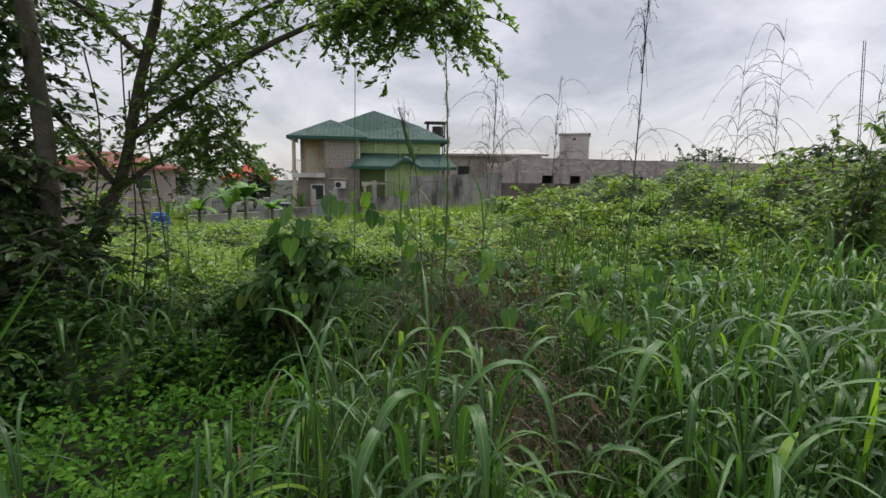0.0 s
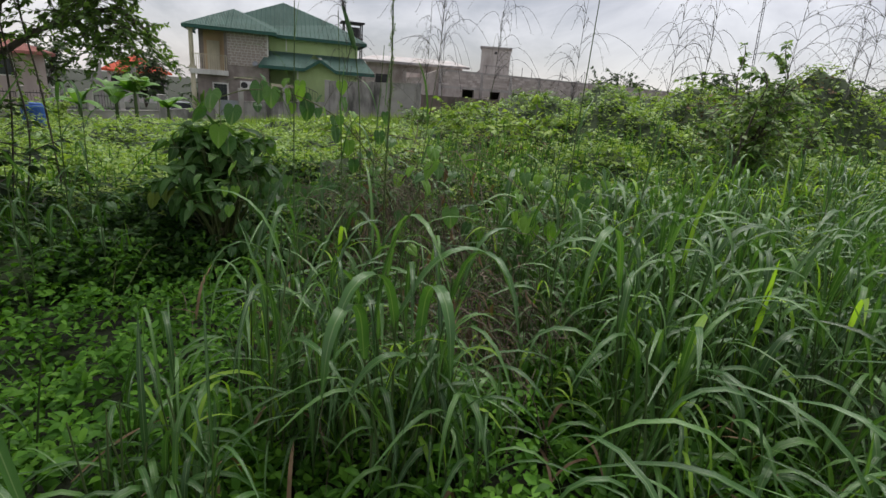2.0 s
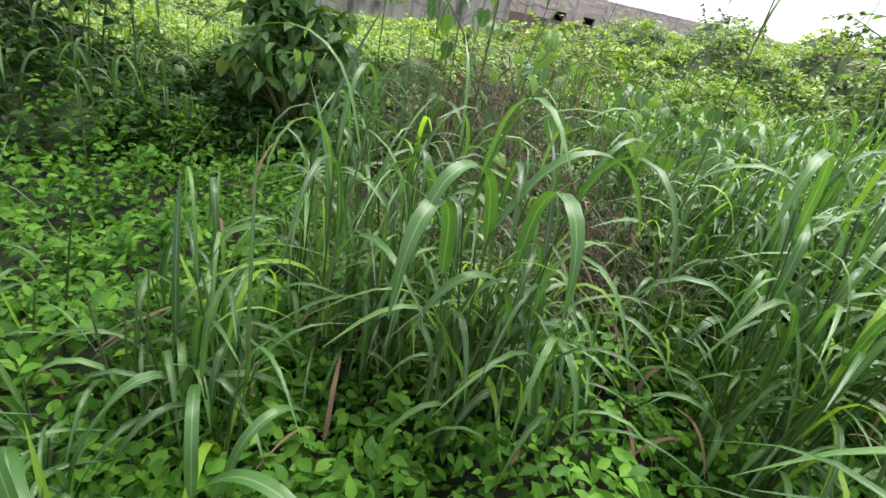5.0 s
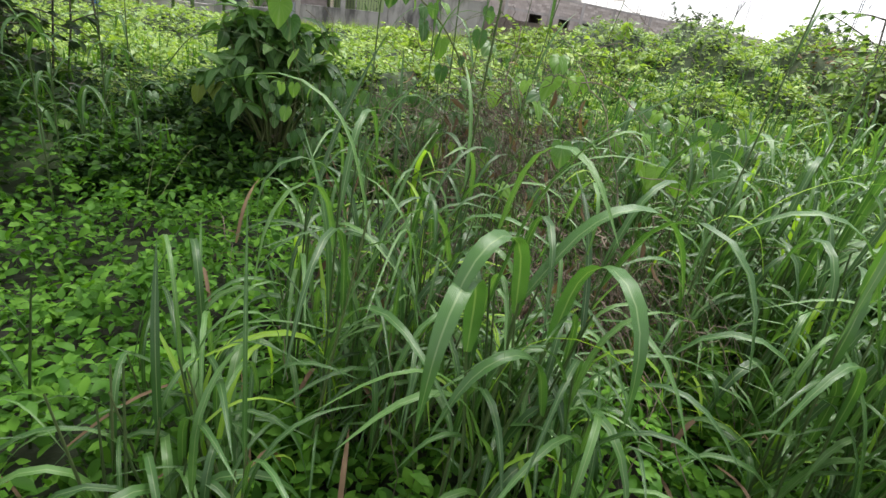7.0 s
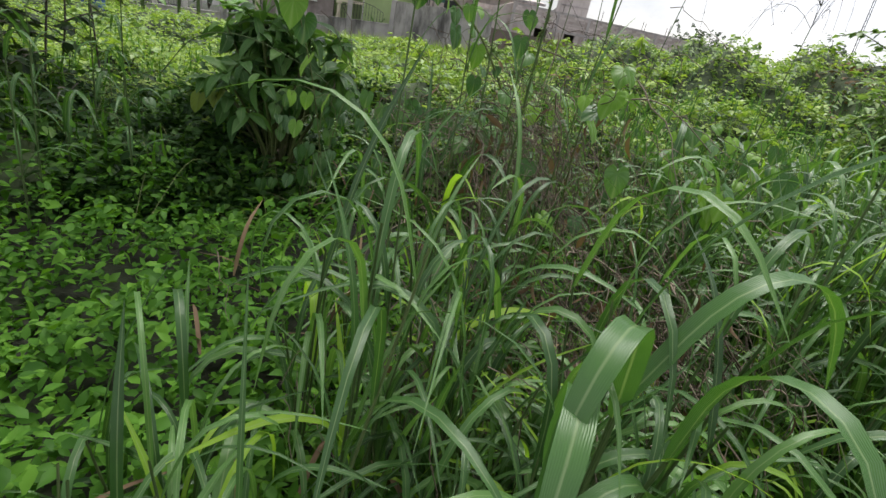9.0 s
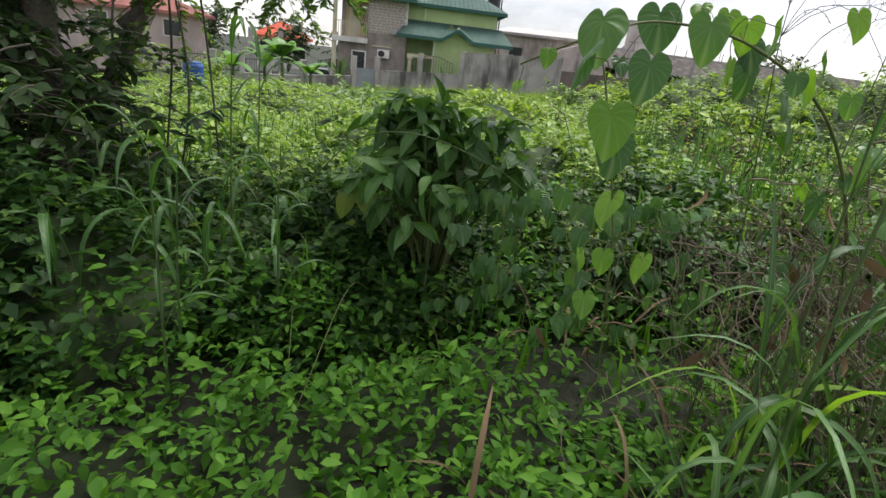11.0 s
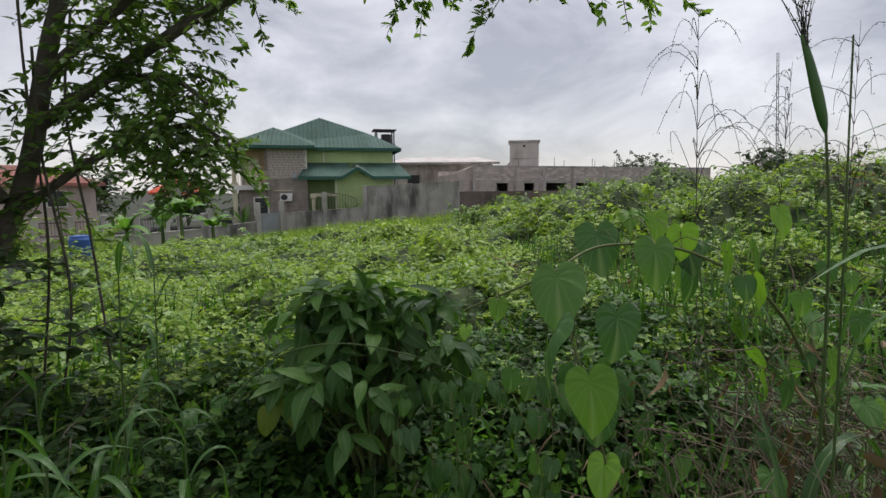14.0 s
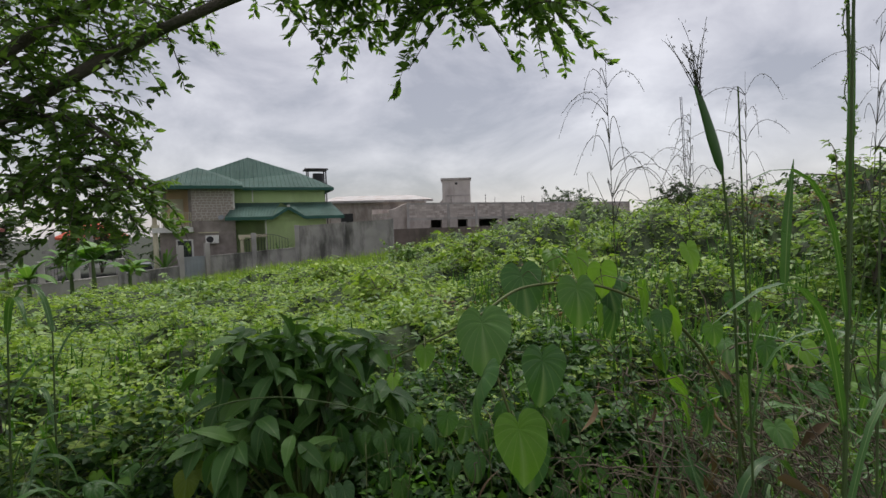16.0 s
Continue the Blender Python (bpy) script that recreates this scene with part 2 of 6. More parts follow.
M_REDROOF = mat("orange_red_roof", (0.62, 0.09, 0.035), (0.70, 0.12, 0.05), 0.6, 0.6, 0.3, 20, wave=3.0)
M_PINKROOF = mat("faded_red_roof", (0.34, 0.13, 0.11), (0.42, 0.17, 0.14), 0.7, 0.6, 0.3, 20, wave=3.0, stain=(0.28, 0.12, 0.10))
M_PINKWALL = mat("dusty_pink_wall", (0.45, 0.37, 0.345), (0.53, 0.44, 0.41), 0.9, 0.8, 0.2, stain=(0.36, 0.295, 0.27))
M_DARK = mat("dark_interior", (0.02, 0.02, 0.022), (0.03, 0.03, 0.032), 0.6, 1.0, 0.05)
M_METAL = mat("dark_iron", (0.05, 0.05, 0.055), (0.08, 0.075, 0.075), 0.6, 5.0, 0.2, metal=0.5)
M_GATE = mat("grey_gate_paint", (0.25, 0.275, 0.30), (0.31, 0.33, 0.36), 0.6, 1.5, 0.1, stain=(0.22, 0.21, 0.2))
M_BLUE = mat("blue_plastic", (0.015, 0.07, 0.28), (0.02, 0.09, 0.34), 0.5, 2.0, 0.1, stain=(0.02, 0.06, 0.2))
M_BLACK = mat("black_tank_plastic", (0.015, 0.015, 0.017), (0.025, 0.025, 0.028), 0.5, 2.0, 0.1)
M_RUST = mat("rusty_roof_edge", (0.22, 0.13, 0.085), (0.29, 0.18, 0.12), 0.8, 1.5, 0.3, stain=(0.14, 0.08, 0.05))
M_CAR = mat("silver_car_paint", (0.30, 0.32, 0.34), (0.34, 0.36, 0.38), 0.3, 1.0, 0.02, metal=0.4)
M_GLASS = mat("dark_glass", (0.03, 0.035, 0.04), (0.04, 0.045, 0.05), 0.1, 1.0, 0.0)


# ---------------------------------------------------------------- mesh helpers
def mesh_from(name, verts, faces, material, uvs=None, smooth=True):
    """A mesh from arrays: verts (n, 3), faces (m, 3 or 4), uvs per vertex."""
    verts, faces = np.asarray(verts, np.float32), np.asarray(faces, np.int32)
    me = bpy.data.meshes.new(name)
    k = faces.shape[1]
    me.vertices.add(len(verts))
    me.vertices.foreach_set("co", verts.ravel())
    me.loops.add(faces.size)
    me.loops.foreach_set("vertex_index", faces.ravel())
    me.polygons.add(len(faces))
    me.polygons.foreach_set("loop_start", np.arange(0, faces.size, k, dtype=np.int32))
    if uvs is not None:
        layer = me.uv_layers.new(name="UVMap")
        layer.data.foreach_set("uv", np.asarray(uvs, np.float32)[faces.ravel()].ravel())
    me.update(calc_edges=True)
    me.polygons.foreach_set("use_smooth", np.full(len(faces), smooth, dtype=bool))
    me.materials.append(material)
    return me


def part(name, bm, material, parent, label=""):
    """One bmesh or mesh as one object under parent (None: top level)."""
    if isinstance(bm, bmesh.types.BMesh):
        me = bpy.data.meshes.new(name)
        bmesh.ops.recalc_face_normals(bm, faces=bm.faces)
        bm.to_mesh(me)
        bm.free()
        me.materials.append(material)
    else:
        me = bm
    ob = new(name, me)
    ob.parent = parent
    return tagged(ob, label) if label else ob


def empty(name, m, label, category, group="", kind=""):
    ob = new(name)
    ob.matrix_basis = m
    ob.empty_display_size = 0.2
    return tagged(ob, label, category, group, kind)


def box(bm, x0, y0, z0, x1, y1, z1, bevel=0.0):
    made = bmesh.ops.create_cube(bm, size=1.0)["verts"]
    for v in made:
        v.co = ((x0 + x1) / 2 + v.co.x * (x1 - x0), (y0 + y1) / 2 + v.co.y * (y1 - y0), (z0 + z1) / 2 + v.co.z * (z1 - z0))
    if bevel:
        edges = {e for v in made for e in v.link_edges}
        bmesh.ops.bevel(bm, geom=list(edges), offset=bevel, segments=1, affect="EDGES")
    return bm


def boxes(*spans, bevel=0.0):
    bm = bmesh.new()
    for s in spans:
        box(bm, *s, bevel=bevel)
    return bm


def poly(*faces):
    """A bmesh of separate polygons given by corner lists."""
    bm = bmesh.new()
    for f in faces:
        bm.faces.new([bm.verts.new(p) for p in f])
    return bm


def slab(corners, thick):
    """A sloped sheet with thickness, from its top corners."""
    bm = bmesh.new()
    top = [bm.verts.new(p) for p in corners]
    low = [bm.verts.new((p[0], p[1], p[2] - thick)) for p in corners]
    bm.faces.new(top)
    bm.faces.new(list(reversed(low)))
    for i in range(len(corners)):
        j = (i + 1) % len(corners)
        bm.faces.new((top[i], top[j], low[j], low[i]))
    return bm


def cylinder(bm, x, y, z0, z1, r0, r1=None, n=12):
    r1 = r0 if r1 is None else r1
    a = [bm.verts.new((x + r0 * math.cos(2 * math.pi * i / n), y + r0 * math.sin(2 * math.pi * i / n), z0)) for i in range(n)]
    b = [bm.verts.new((x + r1 * math.cos(2 * math.pi * i / n), y + r1 * math.sin(2 * math.pi * i / n), z1)) for i in range(n)]
    bm.faces.new(list(reversed(a)))
    bm.faces.new(b)
    for i in range(n):
        bm.faces.new((a[i], a[(i + 1) % n], b[(i + 1) % n], b[i]))
    return bm


def smooth_line(points, n):
    """n points along a Catmull-Rom line through the points."""
    p = np.array(points, float)
    p = np.vstack([2 * p[0] - p[1], p, 2 * p[-1] - p[-2]])
    out = []
    for s in np.linspace(0, len(points) - 1 - 1e-6, n):
        i = int(s)
        u = s - i
        a, b, c, d = p[i], p[i + 1], p[i + 2], p[i + 3]
        out.append(0.5 * (2 * b + (c - a) * u + (2 * a - 5 * b + 4 * c - d) * u * u + (3 * b - a - 3 * c + d) * u ** 3))
    return np.array(out)


def tubes(lines, sides=6, wobble=0.0, rng=None):
    """Verts and quads of tapered tubes. lines: (points (n, 3), radii (n,))."""
    vs, fs, base = [], [], 0
    ang = np.arange(sides) * 2 * math.pi / sides
    for pts, rad in lines:
        pts, rad = np.asarray(pts, float), np.asarray(rad, float)
        n = len(pts)
        tan = np.gradient(pts, axis=0)
        tan /= np.linalg.norm(tan, axis=1)[:, None] + 1e-9
        ref = np.where(np.abs(tan[:, 2:3]) > 0.9, [[1.0, 0, 0]], [[0, 0, 1.0]])
        a = np.cross(tan, ref)
        a /= np.linalg.norm(a, axis=1)[:, None]
        b = np.cross(tan, a)
        r = rad[:, None]
        if wobble:
            r = r * (1 + wobble * (rng.random((n, sides)) - 0.5))
        ring = pts[:, None] + (r * np.cos(ang))[..., None] * a[:, None] + (r * np.sin(ang))[..., None] * b[:, None]
        vs.append(ring.reshape(-1, 3))
        i = np.arange(n - 1)[:, None] * sides + np.arange(sides)[None]
        j = np.arange(n - 1)[:, None] * sides + (np.arange(sides)[None] + 1) % sides
        fs.append(base + np.stack([i, j, j + sides, i + sides], -1).reshape(-1, 4))
        base += n * sides
    return np.vstack(vs), np.vstack(fs)


def scatter(name, template, faces, place, turn, size, material, uv=None):
    """One mesh of many leaves: template (k, 3) laid at place (n, 3) with turn (n, 3, 3) and size (n,) or (n, 3)."""
    n, k = len(place), len(template)
    size = np.asarray(size)
    size = size[:, None] if size.ndim == 1 else size
    local = template[None] * size[:, None, :]
    v = np.einsum("nij,nkj->nki", turn, local) + place[:, None]
    f = (faces[None] + (np.arange(n) * k)[:, None, None]).reshape(-1, faces.shape[1])
    uvs = np.tile(uv, (n, 1)) if uv is not None else None
    return mesh_from(name, v.reshape(-1, 3), f, material, uvs)


def turns(yaw, pitch, roll):
    """Rotation matrices: the leaf points along +y, is turned by yaw about z, raised by pitch, rolled about itself."""
    cy, sy, cp, sp, cr, sr = np.cos(yaw), np.sin(yaw), np.cos(pitch), np.sin(pitch), np.cos(roll), np.sin(roll)
    o, i = np.zeros_like(yaw), np.ones_like(yaw)
    z = np.stack([cy, -sy, o, sy, cy, o, o, o, i], -1).reshape(-1, 3, 3)
    x = np.stack([i, o, o, o, cp, -sp, o, sp, cp], -1).reshape(-1, 3, 3)
    y = np.stack([cr, o, sr, o, i, o, -sr, o, cr], -1).reshape(-1, 3, 3)
    return z @ x @ y


# leaf shapes, base at the origin, tip along +y, unit length
def folded_leaf(width, droop=0.15, fold=0.12, rows=((0.0, 0.04), (0.3, 0.85), (0.62, 0.9), (1.0, 0.03))):
    v, uv = [], []
    for y, w in rows:
        z = -droop * y * y
        for s in (-1, 0, 1):
            v.append((s * w * width / 2, y, z + fold * abs(s) * w * width))
            uv.append((0.5 + 0.5 * s, y))
    f = [(r * 3 + c, r * 3 + c + 1, r * 3 + c + 4, r * 3 + c + 3) for r in range(len(rows) - 1) for c in range(2)]
    return np.array(v), np.array(f), np.array(uv)


def plain_leaf(width, droop=0.12, fold=0.15):
    v = np.array([(0, 0, 0), (width / 2, 0.45, fold * width - 0.2 * droop), (0, 1, -droop), (-width / 2, 0.45, fold * width - 0.2 * droop)])
    f = np.array([(0, 1, 2), (0, 2, 3)])
    return v, f


def trio_leaf(width):
    """Three leaflets on one stalk."""
    v, f = plain_leaf(width)
    vs, fs = [], []
    for k, a in enumerate((-1.15, 0.0, 1.15)):
        c, s = math.cos(a), math.sin(a)
        vs.append(v @ np.array([(c, s, 0), (-s, c, 0), (0, 0, 1.0)]))
        fs.append(f + 4 * k)
    return np.vstack(vs), np.vstack(fs)


def smoothstep(x, a, b):
    t = np.clip((x - a) / (b - a), 0, 1)
    return t * t * (3 - 2 * t)


def bumps(x, y, scale, seed):
    """Smooth random relief between about -1 and 1."""
    r = np.random.default_rng(seed)
    out = np.zeros_like(np.asarray(x, float))
    for k in range(10):
        a, p = r.uniform(0, 2 * math.pi, 2)
        w = scale * r.uniform(0.6, 1.7)
        out = out + np.sin((np.cos(a) * x + np.sin(a) * y) * 2 * math.pi / w + p)
    return out / 4.0


def land(x, y):
    """Height of the bare ground."""
    x, y = np.asarray(x, float), np.asarray(y, float)
    side = np.where(x < 0, 0.05, 0.06) * 30 * np.tanh(x / 30) * smoothstep(y, 2.0, 12.0)
    fall = -0.02 * np.clip(y - 5, 0, 20) - 0.055 * np.clip(y - 25, 0, 11)
    fall = fall - 0.07 * np.clip(-7 - x, 0, 10) * smoothstep(y, 14.0, 32.0)
    rise = 0.30 * np.exp(-((x + 10.9) ** 2 + (y - 16.9) ** 2) / 9.0)
    return side + fall + rise + 0.03 * bumps(x, y, 3.0, 5) * smoothstep(y, 1, 4)


def growth(x, y):
    """Height of the matted creepers and shrubs above the ground."""
    x, y = np.asarray(x, float), np.asarray(y, float)
    low = (0.44 + 0.24 * bumps(x, y, 4.0, 11) + 0.22 * bumps(x, y, 1.5, 12)) * np.where(x < -1, 0.85, 1.0)
    right = smoothstep(x, 0.5, 5.0) * smoothstep(y, 7.5, 11.5)
    high = right * (0.75 + 0.55 * bumps(x, y, 5.0, 13) + 0.25 * bumps(x, y, 2.0, 14))
    near = smoothstep(np.hypot(x + 0.6, y - 2.0) + 0.25 * bumps(x, y, 2.2, 15), 2.35, 3.35)
    low = low * (1 - 0.6 * smoothstep(y, 22.0, 32.0) * smoothstep(-x, 2.0, 8.0)) + 0.09 * bumps(x, y, 0.7, 16)
    return np.clip((low + high) * near, 0.0, 3.0) * (1 - smoothstep(y, 36.0, 38.5) * (x < 3))


def on_land(x, y):
    return float(land(x, y))


# ---------------------------------------------------------------- ground
def sheet(name, xs, ys, height, material):
    gx, gy = np.meshgrid(xs, ys)
    v = np.stack([gx, gy, height(gx, gy)], -1).reshape(-1, 3)
    n, m = len(xs), len(ys)
    i = (np.arange(m - 1)[:, None] * n + np.arange(n - 1)[None]).ravel()
    return mesh_from(name, v, np.stack([i, i + 1, i + n + 1, i + n], -1), material)


XS = np.concatenate([[-900, -300, -120, -80], np.arange(-50, -8, 1.0), np.arange(-8, 10, 0.3), np.arange(10, 50, 1.0), [80, 120, 300, 900]])
YS = np.concatenate([[-900, -200, -40, -10, -4], np.arange(-2, 14, 0.3), np.arange(14, 70, 1.0), [90, 130, 300, 900]])
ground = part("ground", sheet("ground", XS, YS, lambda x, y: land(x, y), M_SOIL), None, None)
tagged(ground, "very dark soil under weeds and creepers", "ground", kind="structure")
# sheet under the leaves, its dark colour standing for shaded pockets
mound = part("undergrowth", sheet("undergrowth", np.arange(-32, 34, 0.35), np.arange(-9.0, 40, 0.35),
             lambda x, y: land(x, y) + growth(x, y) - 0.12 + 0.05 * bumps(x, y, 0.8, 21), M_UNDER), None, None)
tagged(mound, "mass of matted weeds over the ground, coloured dark for shade between leaves", "undergrowth", kind="stuff")

# ---------------------------------------------------------------- green-roofed house
def rail(parent, x0, x1, y, z0, z1, material, step=0.14):
    part("top_rail", boxes((x0, y - 0.03, z1 - 0.05, x1, y + 0.03, z1)), material, parent)
    x = x0 + step / 2
    while x < x1:
        part("baluster", boxes((x - 0.018, y - 0.018, z0, x + 0.018, y + 0.018, z1 - 0.05)), material, parent)
        x += step


def green_house():
    h = empty("house", pose(-9.2, 42.0, -1.25, 0, 0, 11.9) @ Matrix.Diagonal((1.1, 1, 1, 1)), "two-storey house with green sheet roofs and lime-green and stone walls", "house")
    # walls: the stone wing with its balcony recess, the green main block
    wing = part("wall", boxes((-3.5, 0.0, -0.6, -0.9, 0.3, 6.15), (-5.4, 0.0, -0.6, -3.5, 0.3, 2.95), (-5.4, 1.6, 2.95, -3.5, 1.8, 6.15), (-5.4, 0.3, -0.6, -5.1, 9.0, 2.95),
                              (-5.4, 1.8, 2.95, -5.1, 9.0, 6.15), (-1.2, 0.3, -0.6, -0.9, 1.2, 6.15), (-3.7, 0.3, 3.3, -3.5, 1.6, 6.15)), M_STONE, h, "brown-grey stone-clad wall")
    part("wall", boxes((-0.9, 1.2, -0.6, 5.2, 1.5, 6.15), (4.9, 1.5, -0.6, 5.2, 9.0, 6.15), (-5.1, 8.7, -0.6, 4.9, 9.0, 6.15)), M_LIME, h, "pale lime-green rendered wall")
    part("wall", boxes((0.9, -0.6, -0.6, 5.0, -0.4, 4.05), (4.8, -0.4, -0.6, 5.0, 1.2, 4.3)), M_LIME, h, "pale lime-green porch wall")
    part("balcony_back", boxes((-5.1, 1.56, 3.3, -3.72, 1.598, 6.1)), M_PEACH, h, "peach rendered balcony wall")
    part("door", boxes((-4.9, 1.5, 3.3, -4.1, 1.555, 5.4)), M_CREAM, h, "cream panelled balcony door")
    part("balcony_slab", boxes((-5.75, -0.45, 2.95, -3.45, 1.56, 3.3), bevel=0.02), M_WHITE, h, "white concrete balcony slab")
    rail(h, -5.7, -3.5, -0.38, 3.3, 4.35, M_CREAM)
    for x in (-5.62,):
        bm = cylinder(bmesh.new(), x, -0.2, 3.3, 6.1, 0.15, 0.13)
        box(bm, x - 0.2, -0.4, 3.3, x + 0.2, 0.0, 3.5)
        box(bm, x - 0.2, -0.4, 5.95, x + 0.2, 0.0, 6.12)
        part("column", bm, M_CREAM, h, "cream balcony column")
    bm = cylinder(bmesh.new(), -5.62, -0.2, -0.6, 2.95, 0.15)
    part("column", bm, M_CREAM, h, "cream column under the balcony")
    # pale pointed stones of the wing's upper wall, proud of the mortar
    part("pointing", boxes((-3.48, -0.02, 3.75, -0.92, 0.002, 6.1)), M_MORTAR, h, "white mortar bed between stones")
    rs = random.Random(4)
    stone = {}
    z = 3.78
    while z < 6.0:
        x = -3.46 - rs.random() * 0.15
        while x < -1.1:
            w = rs.choice((0.22, 0.28, 0.34))
            x0, x1 = max(x, -3.46), min(x + w, -0.95)
            if x1 - x0 > 0.1:
                key = round(x1 - x0, 2)
                if key not in stone:
                    bm = boxes((0, -0.03, 0, key - 0.045, 0.0, 0.15), bevel=0.01)
                    me = bpy.data.meshes.new("stone")
                    bm.to_mesh(me)
                    bm.free()
                    me.materials.append(M_STONE_PALE)
                    stone[key] = me
                ob = part("stone", stone[key], None, h)
                ob.location = (x0, -0.02, z + rs.uniform(-0.015, 0.015))
            x += w
        z += 0.19
    # roofs
    eave, over = 6.2, 0.55
    rl, rr, rf, rb = -5.5, 5.8, 0.7, 9.6
    pk = (0.1, 5.0, 9.0)
    p2 = (3.9, 5.2, 7.75)
    roof = poly([(rl, rf, eave), (rr, rf, eave), p2, pk], [(rr, rf, eave), (rr, rb, eave), p2], [(rr, rb, eave), (rl, rb, eave), pk, p2], [(rl, rb, eave), (rl, rf, eave), pk])
    bmesh.ops.solidify(roof, geom=roof.faces[:], thickness=0.06)
    part("roof", roof, M_ROOF, h, "green ribbed sheet hip roof")
    wl_, wr_, wf_ = -6.05, -0.35, -0.75
    wp = (-3.2, 2.6, 7.85)
    wroof = poly([(wl_, wf_, eave + 0.02), (wr_, wf_, eave + 0.02), wp], [(wr_, wf_, eave + 0.02), (wr_, 4.5, eave + 0.9), wp], [(wl_, 5.0, eave + 0.02), (wl_, wf_, eave + 0.02), wp])
    bmesh.ops.solidify(wroof, geom=wroof.faces[:], thickness=0.06)
    part("roof", wroof, M_ROOF, h, "green ribbed sheet wing roof")
    ribs = []
    for x in np.arange(rl + 0.2, rr, 0.3):
        if x < pk[0]:
            k_ = (x - rl) / (pk[0] - rl)
            top = (x, rf + k_ * (pk[1] - rf), eave + k_ * (pk[2] - eave))
        elif x < p2[0]:
            k_ = (x - pk[0]) / (p2[0] - pk[0])
            top = (x, pk[1] + k_ * (p2[1] - pk[1]), pk[2] + k_ * (p2[2] - pk[2]))
        else:
            k_ = (rr - x) / (rr - p2[0])
            top = (x, rf + k_ * (p2[1] - rf), eave + k_ * (p2[2] - eave))
        ribs.append((np.array([(x, rf, eave + 0.01), (x, (rf + top[1]) / 2, (eave + top[2]) / 2 + 0.01), (x, top[1], top[2] + 0.01)]), np.full(3, 0.016)))
    v, f = tubes(ribs, 4)
    part("roof_rib_mass", mesh_from("roof_rib_mass", v, f, M_FASCIA), None, h)["kind"] = "stuff"
    ribs = []
    for x in np.arange(wl_ + 0.2, wr_, 0.3):
        k_ = (x - wl_) / (wp[0] - wl_) if x < wp[0] else (wr_ - x) / (wr_ - wp[0])
        top = np.array([x, wf_ + k_ * (wp[1] - wf_), eave + 0.02 + k_ * (wp[2] - eave)])
        low = np.array([x, wf_, eave + 0.03])
        ribs.append((np.array([low, (low + top) / 2, top]), np.full(3, 0.016)))
    v, f = tubes(ribs, 4)
    part("roof_rib_mass", mesh_from("roof_rib_mass", v, f, M_FASCIA), None, h)["kind"] = "stuff"
    part("fascia", boxes((wl_, wf_ - 0.04, eave - 0.22, wr_, wf_ + 0.02, eave), (wr_ - 0.05, wf_ + 0.02, eave - 0.22, wr_, rf, eave), (wl_, wf_ + 0.02, eave - 0.22, wl_ + 0.05, 5.0, eave)), M_FASCIA, h, "dark green fascia board")
    part("fascia", boxes((wr_, rf - 0.04, eave - 0.24, rr, rf + 0.02, eave - 0.02), (rr - 0.05, rf + 0.02, eave - 0.24, rr, rb, eave - 0.02)), M_FASCIA, h, "dark green fascia board")
    part("soffit", boxes((wl_ + 0.05, wf_ + 0.02, eave - 0.12, wr_ - 0.05, 1.2, eave - 0.08), (wr_, rf + 0.02, eave - 0.14, rr - 0.05, 1.2, eave - 0.1)), M_FASCIA, h, "dark green soffit")
    # porch roof with its little gable
    t0, b0 = 5.05, 3.92
    pr = poly([(-1.5, -1.3, b0), (1.4, -1.3, b0), (2.1, 1.2, t0), (-0.9, 1.2, t0)],
              [(1.4, -1.3, b0), (2.45, -1.3, b0 + 0.72), (2.45, 0.4, b0 + 0.74), (1.9, 0.4, t0 - 0.36)],
              [(2.45, -1.3, b0 + 0.72), (3.5, -1.3, b0), (3.0, 0.4, t0 - 0.36), (2.45, 0.4, b0 + 0.74)],
              [(3.5, -1.3, b0), (6.15, -1.3, b0), (5.6, 1.2, t0), (2.1, 1.2, t0)],
              [(6.15, -1.3, b0), (6.15, 1.2, b0 + 0.3), (5.6, 1.2, t0)])
    bmesh.ops.solidify(pr, geom=pr.faces[:], thickness=0.05)
    part("porch_roof", pr, M_ROOF, h, "green sheet porch roof with a small gable")
    edge = bmesh.new()
    pts = [(-1.5, b0), (1.4, b0), (2.45, b0 + 0.72), (3.5, b0), (6.15, b0)]
    for (xa, za), (xb, zb) in zip(pts, pts[1:]):
        q = [edge.verts.new(p) for p in ((xa, -1.36, za - 0.24), (xb, -1.36, zb - 0.24), (xb, -1.36, zb), (xa, -1.36, za))]
        r = [edge.verts.new((v.co.x, -1.3, v.co.z)) for v in q]
        edge.faces.new(q)
        edge.faces.new(list(reversed(r)))
        for i in range(4):
            edge.faces.new((q[i], q[(i + 1) % 4], r[(i + 1) % 4], r[i]))
    part("porch_fascia", edge, M_FASCIA, h, "dark green stepped porch fascia")
    part("gable_wall", slab_wall([(1.5, 3.6), (3.4, 3.6), (2.45, 4.4)], -0.62, 0.1), M_LIME, h, "pale green gable wall")
    part("finial", boxes((2.36, -1.4, b0 + 0.68, 2.54, -1.3, b0 + 0.82)), M_WHITE, h, "white gable cap")
    # porch columns, beam
    for x in (-0.55, 0.1):
        bm = cylinder(bmesh.new(), x, -0.9, -0.6, 2.35, 0.13, 0.11)
        box(bm, x - 0.18, -1.08, 2.3, x + 0.18, -0.72, 2.45)
        part("column", bm, M_CREAM, h, "cream porch column")
    part("beam", boxes((-0.75, -1.0, 2.45, 1.0, -0.78, 2.65)), M_CREAM, h, "cream porch beam")
